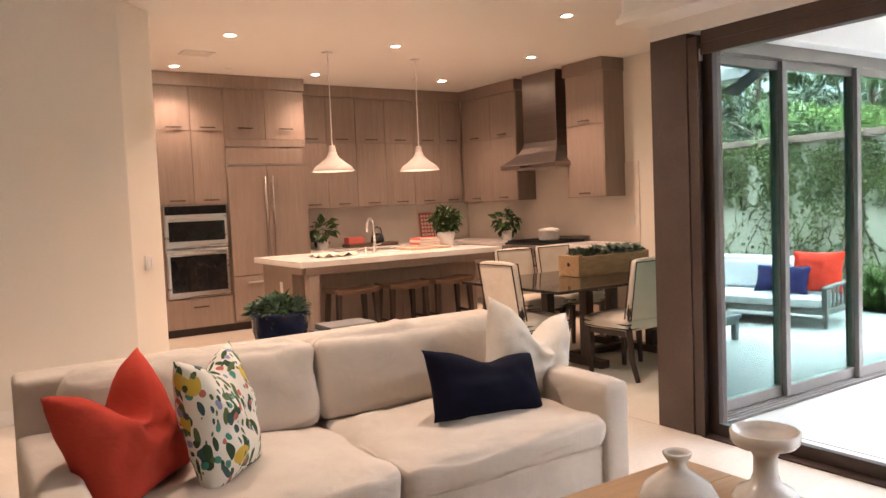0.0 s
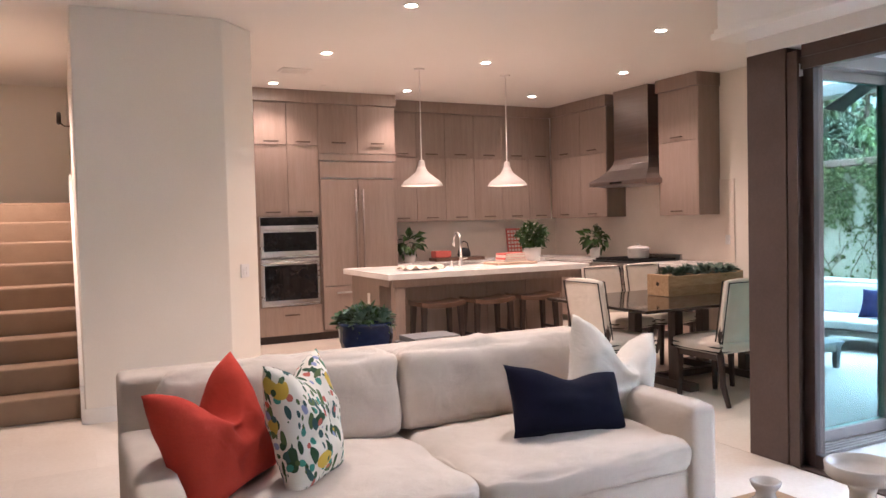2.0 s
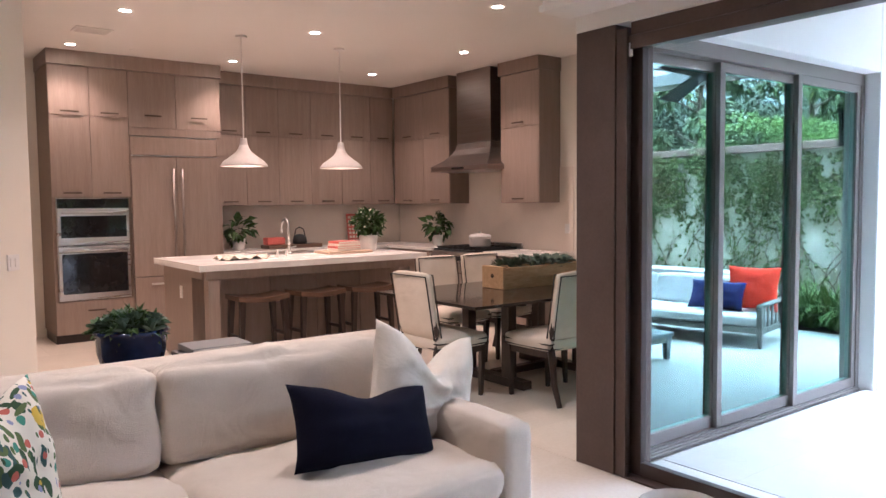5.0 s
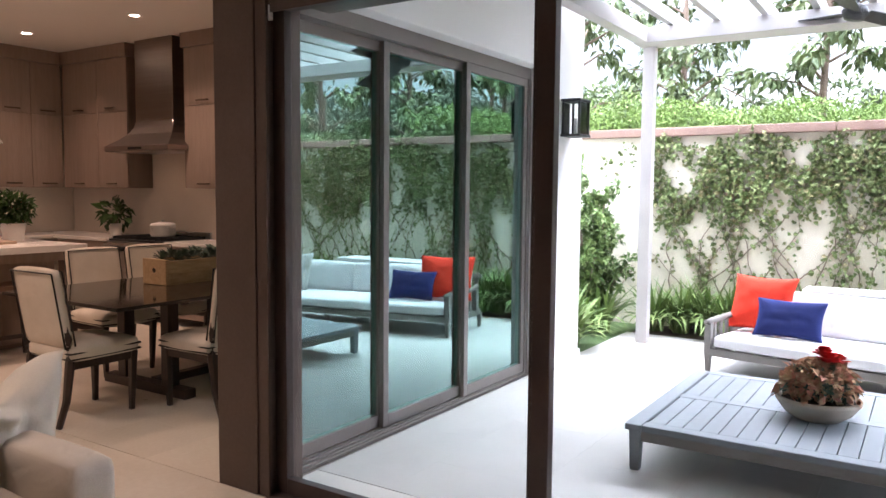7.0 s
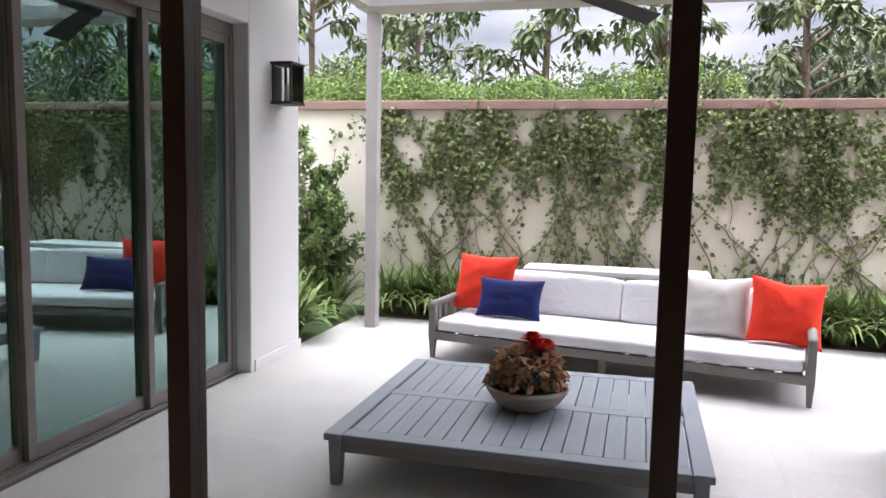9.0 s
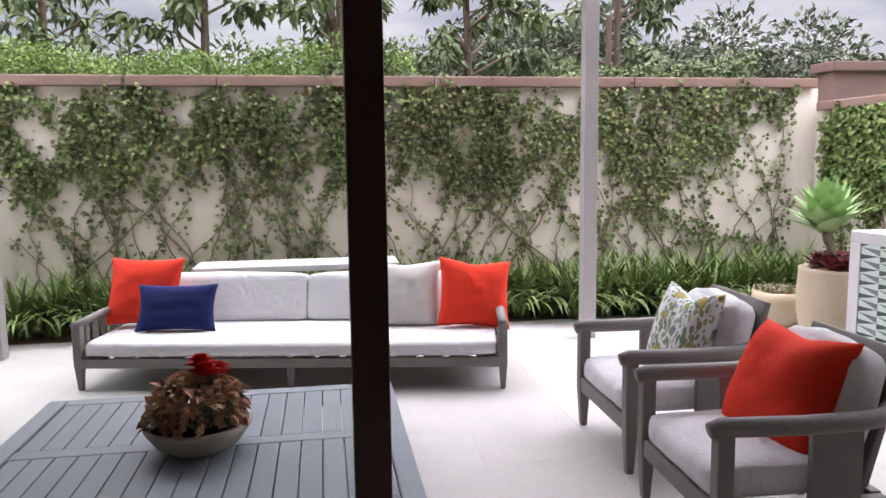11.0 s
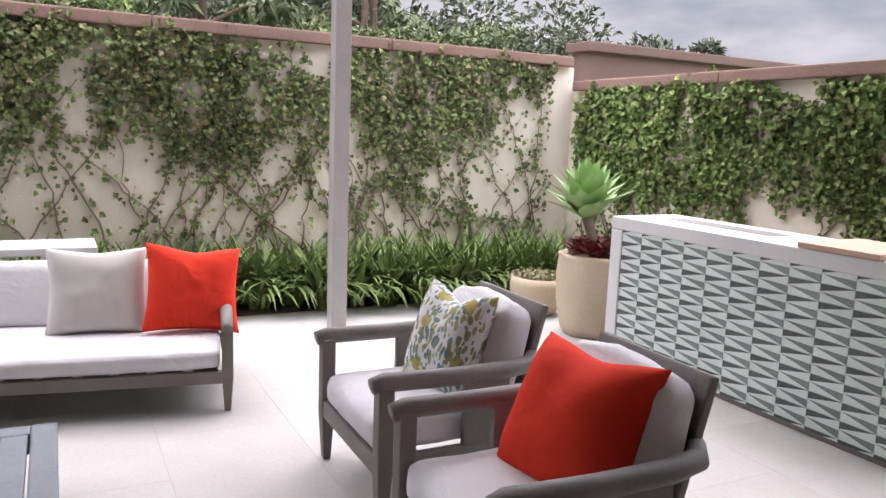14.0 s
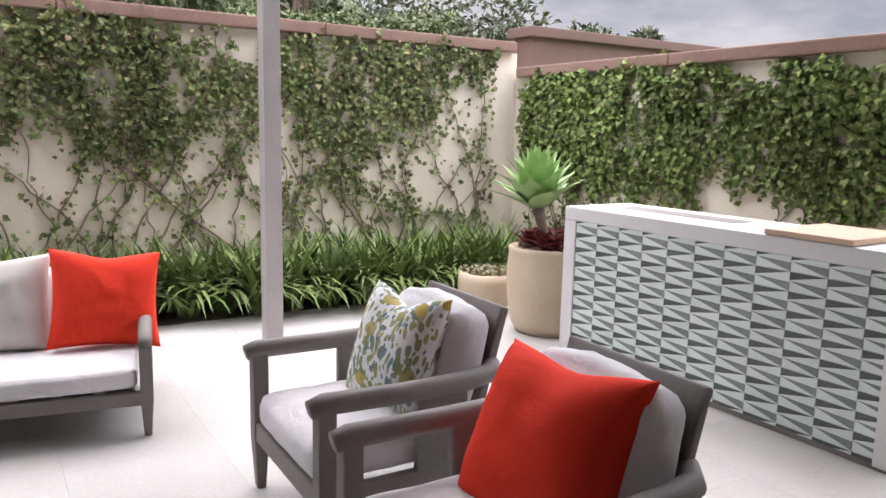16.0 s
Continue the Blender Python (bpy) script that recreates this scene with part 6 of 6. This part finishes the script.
def ivy_wall(along, a0, a1, face, z_top, roots, cover, seed, mat, low, label, trail=None):
    """Creeper on a wall along an axis: shoots fan out from the foot, bare below, leafy above, with gaps."""
    r = random.Random(seed)
    g = np.random.default_rng(seed)

    def at(a, d, z):
        return (face - d, a, z) if along == "y" else (a, face + d, z)

    bm = bmesh.new()
    spots = []
    for i in range(roots):
        foot = a0 + (a1 - a0) * (i + 0.15 + 0.7 * r.random()) / roots
        for _ in range(r.choice((2, 3, 3, 4))):
            a, z, pts = foot + r.uniform(-0.05, 0.05), 0.0, []
            lean, end = r.uniform(-0.6, 0.6), z_top * r.uniform(0.55, 1.0)
            while z < end:
                pts.append(at(a, 0.010 + 0.012 * r.random(), z))
                hgt = z / z_top
                tufts = 2 if hgt < 0.22 else 4 if hgt < 0.5 else 5
                if z > 0.25 and r.random() < 0.25 + hgt:
                    for _ in range(tufts):
                        spots.append((a + r.gauss(0, 0.035 + 0.03 * hgt), z + r.gauss(0, 0.04)))
                z += 0.075
                a += lean * 0.075 * (1.2 - 0.6 * hgt) + r.uniform(-0.035, 0.035)
                lean += r.uniform(-0.2, 0.2)
                if not a0 < a < a1:
                    break
            if len(pts) > 2:
                tube(pts, [0.008 * (1 - 0.75 * k / len(pts)) + 0.0016 for k in range(len(pts))], 5, bm=bm)
    tagged(part("ivy_stems", bm, STEM), "thin brown ivy stems climbing the garden wall", "ivy", kind="stuff")
    for _ in range(cover):
        a, z = r.uniform(a0, a1), low + (z_top - low) * r.random() ** 0.8
        edge = low + 0.32 + (0.35 * min(1.4, max(0.0, -2.0 - a)) if trail else 0.0) + 0.36 * noise.noise(Vector((a * 1.1, seed, 0.5))) + 0.25 * noise.noise(Vector((a * 3.7, seed, 1.5)))
        crest = z_top - 0.10 + 0.16 * noise.noise(Vector((a * 1.9, seed, 7.5))) + 0.08 * noise.noise(Vector((a * 6.0, seed, 9.5)))
        gap = 0.6 * noise.noise(Vector((a * 2.1, z * 1.7, seed))) + 0.85 * noise.noise(Vector((a * 5.2, z * 3.8, seed + 3.0))) + 0.75 * noise.noise(Vector((a * 12.0, z * 9.0, seed + 6.0)))
        thick = min(1.0, max(0.0, (z - edge) / 0.35)) * min(1.0, max(0.0, (crest - z) / 0.06))
        if gap < 0.27 and r.random() < thick:
            spots.append((a, z))
    if trail:
        (ta, tz), (ua, uz) = trail
        for k in range(230):
            q = r.random() ** 1.3
            spots.append((ta + (ua - ta) * q + r.gauss(0, 0.03), tz + (uz - tz) * q + 0.05 * math.sin(q * 9) + r.gauss(0, 0.03 + 0.03 * (1 - q))))
    n = len(spots)
    pos = np.zeros((n, 3))
    out = np.array([-1.0, 0, 0] if along == "y" else [0, 1.0, 0])
    for i, (a, z) in enumerate(spots):
        pos[i] = at(a, 0.012 + 0.085 * r.random() ** 1.4 * (0.35 + 0.65 * z / z_top), z)
    way = g.normal(size=(n, 3)) * 0.85 + np.array([0, 0, -0.45]) + out * 0.35
    up = out * 1.1 + g.normal(size=(n, 3)) * 0.55 + np.array([0, 0, 0.12])
    size = 0.65 + 0.7 * g.random(n)
    ob = foliage("ivy_leaves", leaves(pos, way, up, 0.051 * size, 0.042 * size, 0.18, 0.25), mat)
    tagged(ob, label, "ivy", kind="stuff")


ivy_wall("y", -3.55, 3.98, 10.55, 2.27, 25, 24000, 3, IVY, 0.75, "green climbing ivy leaves on the cream garden wall", ((-1.75, 1.0), (-3.2, 0.50)))
ivy_wall("y", 4.12, 4.52, 10.55, 2.16, 1, 90, 6, IVY, 1.2, "a thin strand of green ivy leaves on the garden wall")
ivy_wall("x", 5.0, 10.38, -3.80, 1.99, 20, 30000, 8, IVYDARK, 0.50, "dense dark ivy leaves on the garden wall")


def strap_plant(seed):
    r = random.Random(seed)
    t = thing("strap_leaf_plant", pose(0, 0, 0), "dark green strap leaved border plant", "plant", "border plants")
    bm = bmesh.new()
    for i in range(96):
        ang = r.uniform(0, 2 * math.pi)
        ln = r.uniform(0.44, 0.74)
        lean = r.uniform(0.35, 1.5)
        wd = r.uniform(0.022, 0.036)
        base = Vector((r.uniform(-0.07, 0.07), r.uniform(-0.07, 0.07), 0))
        prev = None
        for k in range(6):
            s = k / 5
            th = radians(84) - lean * s * 1.5
            if k == 0:
                p = base.copy()
            else:
                p = p + Vector((math.cos(ang) * math.cos(th), math.sin(ang) * math.cos(th), math.sin(th))) * (ln / 5)
            p.z = max(p.z, 0.005)
            w = wd * (0.8 + 0.4 * math.sin(math.pi * s)) * (1 - s ** 4)
            sd = Vector((-math.sin(ang), math.cos(ang), 0)) * w / 2
            pair = [bm.verts.new(p - sd), bm.verts.new(p + sd)]
            if prev:
                bm.faces.new((prev[0], prev[1], pair[1], pair[0]))
            prev = pair
    part("leaf_clump", bm, STRAP, t)
    return t


kinds = [strap_plant(s) for s in (1, 2, 3)]
r = random.Random(5)
spots = []
y = 3.75
while y > -3.5:
    spots.append((10.16 + r.uniform(-0.06, 0.06), y))
    y -= 0.27
    spots.append((10.36 + r.uniform(-0.05, 0.05), y + 0.1))
    if y < -1.0:
        spots.append((9.98 + r.uniform(-0.05, 0.05), y + 0.05))
for i, (x, y) in enumerate(spots):
    m = pose(x, y, 0, 0, 0, r.uniform(0, 360))
    if i < 3:
        kinds[i].matrix_basis = m
    else:
        copy_thing(kinds[i % 3], m)
for x, y in ((9.0, 4.25), (8.75, 4.15), (9.75, 4.2), (9.6, -3.4), (9.95, -3.2), (5.9, -3.55)):
    copy_thing(kinds[0], pose(x, y, 0, 0, 0, x * 900))

# shrub by the corner of the house
t = thing("garden_shrub", pose(9.95, 4.42, -0.01), "tall leafy green shrub beside the house", "shrub")
bm = bmesh.new()
r = random.Random(12)
g = np.random.default_rng(12)
tufts = []
for i in range(15):
    a, h = i * 2.4, r.uniform(0.7, 2.02)
    rad = r.uniform(0.12, 0.46) * (1.25 - 0.4 * h / 2.0)
    pts = [Vector((rad * q * math.cos(a + 0.3 * q), rad * q * math.sin(a + 0.3 * q), h * q ** 0.85)) for q in (0, 0.25, 0.5, 0.75, 1.0)]
    tube(pts, [0.014, 0.011, 0.008, 0.006, 0.003], 5, bm=bm)
    for k in range(22):
        q = r.uniform(0.22, 1.0)
        j = min(3, int(q * 4))
        tufts.append(pts[j].lerp(pts[j + 1], q * 4 - j) + Vector((r.gauss(0, 0.075), r.gauss(0, 0.075), r.gauss(0, 0.05))))
part("stem", bm, STEM, t)
n = 6500
c = np.array([tufts[k] for k in g.integers(0, len(tufts), n)])
way = g.normal(size=(n, 3)) + [0, 0, 0.5]
foliage("crown", leaves(c + g.normal(size=(n, 3)) * 0.022, way, g.normal(size=(n, 3)) * 0.5 + [-0.3, 0, 1], 0.06 + 0.035 * g.random(n), 0.040), SHRUBLEAF, t)
n = 34
c = np.array([tufts[k] for k in g.integers(0, len(tufts), n)])
foliage("blossom", leaves(c + g.normal(size=(n, 3)) * 0.05, g.normal(size=(n, 3)), g.normal(size=(n, 3)) + [0, 0, 1], 0.035, 0.03), WHITEFLOWER, t, "small white blossoms")

# young trees beyond the wall


def young_tree(m, h, seed, label):
    t = thing("young_tree", m, label, "tree", "trees beyond the wall")
    r = random.Random(seed)
    g = np.random.default_rng(seed)
    part("trunk", tube([(0, 0, 0), (0.03, 0.02, h * 0.4), (-0.02, 0.03, h * 0.75), (0.02, 0, h)], [0.085, 0.07, 0.045, 0.012], 9), BARK, t, smooth=True)
    c, way = [], []
    for i in range(20):
        a, z0 = i * 2.4 + r.uniform(-0.3, 0.3), h * r.uniform(0.52, 0.97)
        ln = r.uniform(0.5, 1.1) * (1.45 - 0.75 * z0 / h)
        p0 = Vector((0, 0, z0))
        p1 = p0 + Vector((math.cos(a) * ln * 0.5, math.sin(a) * ln * 0.5, ln * 0.28))
        p2 = p0 + Vector((math.cos(a) * ln, math.sin(a) * ln, ln * r.uniform(0.0, 0.35)))
        part("limb", tube([p0, p1, p2], [0.022, 0.014, 0.005], 5), BARK, t)
        for q in (0.55, 0.78, 1.0, 1.0):
            hub = (p1.lerp(p2, q * 2 - 1) if q > 0.5 else p0.lerp(p1, q * 2)) + Vector((r.uniform(-0.09, 0.09), r.uniform(-0.09, 0.09), r.uniform(-0.05, 0.09)))
            for k in range(r.randint(13, 19)):
                d = Vector((r.gauss(0, 0.6), r.gauss(0, 0.6), r.uniform(-1.2, 0.1)))
                c.append(hub + d.normalized() * 0.02 + Vector((r.gauss(0, 0.05), r.gauss(0, 0.05), r.gauss(0, 0.05))))
                way.append(d)
    n = len(c)
    foliage("crown", leaves(c, np.array(way), g.normal(size=(n, 3)) * 0.35 + [-0.3, 0, 1.0], 0.14 + 0.08 * g.random(n), 0.068, 0.16, 0.25), TREELEAF, t)
    return t


TL = "slender young tree with drooping green leaves"
for i, (x, y, h) in enumerate(((12.4, 5.6, 4.6), (12.7, 4.22, 4.9), (12.5, 2.48, 5.2), (12.8, 1.05, 4.8), (12.5, -0.56, 4.9), (12.5, -2.45, 4.5), (12.6, 7.4, 4.7))):
    young_tree(pose(x, y, -0.13, 0, 0, i * 70), h, 20 + i, TL)
for x, y, h in ((12.55, 0.95, 3.5), (12.45, -2.3, 3.3)):
    t = thing("tree_stake", pose(x, y, -0.13), "brown wooden tree stake", "stake", "tree stakes")
    part("pole", tube([(0, 0, 0), (0, 0, h)], 0.04, 8), BARK, t)


def leaf_bank(name, n, x, y, z, length, mat, seed, label, lump=0.5):
    """A bank of foliage between two x, y and z, with an uneven top."""
    g = np.random.default_rng(seed)
    px = x[0] + (x[1] - x[0]) * g.random(n)
    py = y[0] + (y[1] - y[0]) * g.random(n)
    top = np.array([z[1] + lump * noise.noise(Vector((px[i] * 0.5, py[i] * 0.7, seed))) + 0.4 * lump * noise.noise(Vector((px[i] * 1.5, py[i] * 2.1, seed))) for i in range(n)])
    pz = z[0] + (top - z[0]) * g.random(n) ** 0.35
    way = g.normal(size=(n, 3)) + [0, 0, 0.2]
    s = 0.7 + 0.6 * g.random(n)
    ob = foliage(name, leaves(np.stack([px, py, pz], 1), way, g.normal(size=(n, 3)) + [-0.5, 0, 0.8], length * s, length * 0.42 * s), mat)
    return tagged(ob, label, "foliage", kind="stuff")


leaf_bank("hedge_leaves", 30000, (11.3, 13.2), (0.2, 8.5), (1.7, 2.62), 0.06, HEDGELEAF, 31, "bright green hedge beyond the garden wall", 0.35)
leaf_bank("hedge_leaves", 7000, (11.2, 12.4), (-3.6, 1.2), (1.7, 2.42), 0.10, TREELEAF, 32, "dull green shrubs beyond the garden wall", 0.35)


def far_tree(m, h, w, seed, mat, n=9000):
    t = thing("distant_tree", m, "hazy grey green tree in the distance", "tree", "distant trees")
    g = np.random.default_rng(seed)
    part("trunk", tube([(0, 0, 0), (0.1, 0, h * 0.4), (0, 0.1, h * 0.7)], [0.16, 0.12, 0.05], 8), BARK, t)
    lumps = np.stack([g.normal(size=26) * w * 0.42, g.normal(size=26) * w * 0.42, h * (0.35 + 0.55 * g.random(26))], 1)
    rad = w * (0.12 + 0.16 * g.random(26))
    k = g.integers(0, 26, n)
    d = g.normal(size=(n, 3))
    d /= np.linalg.norm(d, axis=1, keepdims=True)
    pos = lumps[k] + d * rad[k][:, None] * (0.5 + 0.5 * g.random((n, 1)))
    foliage("crown", leaves(pos, d + g.normal(size=(n, 3)) * 0.6, g.normal(size=(n, 3)) + [0, 0, 1], 0.17, 0.075), mat, t)
    return t


for i, (x, y, h, w) in enumerate(((19, 9, 4.0, 3.0), (21, 6.2, 4.0, 3.0), (23, 2.0, 3.5, 3.2), (20, -1.2, 4.2, 2.8), (19, -3.2, 3.9, 2.6), (21, -5.5, 3.9, 2.8), (22, -8.5, 3.7, 2.8), (20, -11, 3.2, 2.2), (23, 12, 5.0, 3.4), (24, -14, 3.0, 2.4), (17.2, -6.4, 4.1, 2.6), (17.6, -8.4, 3.9, 2.6), (16.2, -9.6, 3.5, 2.2), (15.4, -11.2, 3.1, 2.0), (17, -0.2, 3.5, 2.4), (17, -2.6, 4.3, 2.8))):
    far_tree(pose(x, y, -0.13), h, w, 60 + i, OLIVELEAF if y < 4 else TREELEAF)

# ---- floor pieces ----


def paving(parent, mat, x0, x1, y0, y1, w, d, inside):
    first, row = None, 0
    y = y0
    while y < y1 - 0.01:
        x = x0 - (w / 2 if row % 2 else 0)
        while x < x1 - 0.01:
            a, b = max(x, x0), min(x + w, x1)
            c, e = y, min(y + d, y1)
            if b - a > 0.02 and inside((a + b) / 2, (c + e) / 2):
                full = abs(b - a - w) < 1e-6 and abs(e - c - d) < 1e-6
                if full and first is not None:
                    again(first, parent, pose(a, c, 0))
                else:
                    ob = part("tile" if mat is TILE else "paver", box(0.0003, b - a - 0.0003, 0.0003, e - c - 0.0003, -0.02, 0.0, 0.0003, 1), mat, parent, m=pose(a, c, 0))
                    if full:
                        first = ob
            x += w
        y += d
        row += 1


paving(bpy.data.objects["floor"], TILE, -3.2, 4.61, -3.0, 11.1, 0.92, 0.61, lambda x, y: not (0.9 < x < 2.3 and y > 7.7))
paving(bpy.data.objects["floor"], TILE, 4.615, 7.96, 4.29, 11.1, 0.92, 0.61, lambda x, y: True)
paving(bpy.data.objects["patio_base"], PAVER, 5.035, 9.95, -3.8, 3.995, 0.92, 0.61, lambda x, y: True)
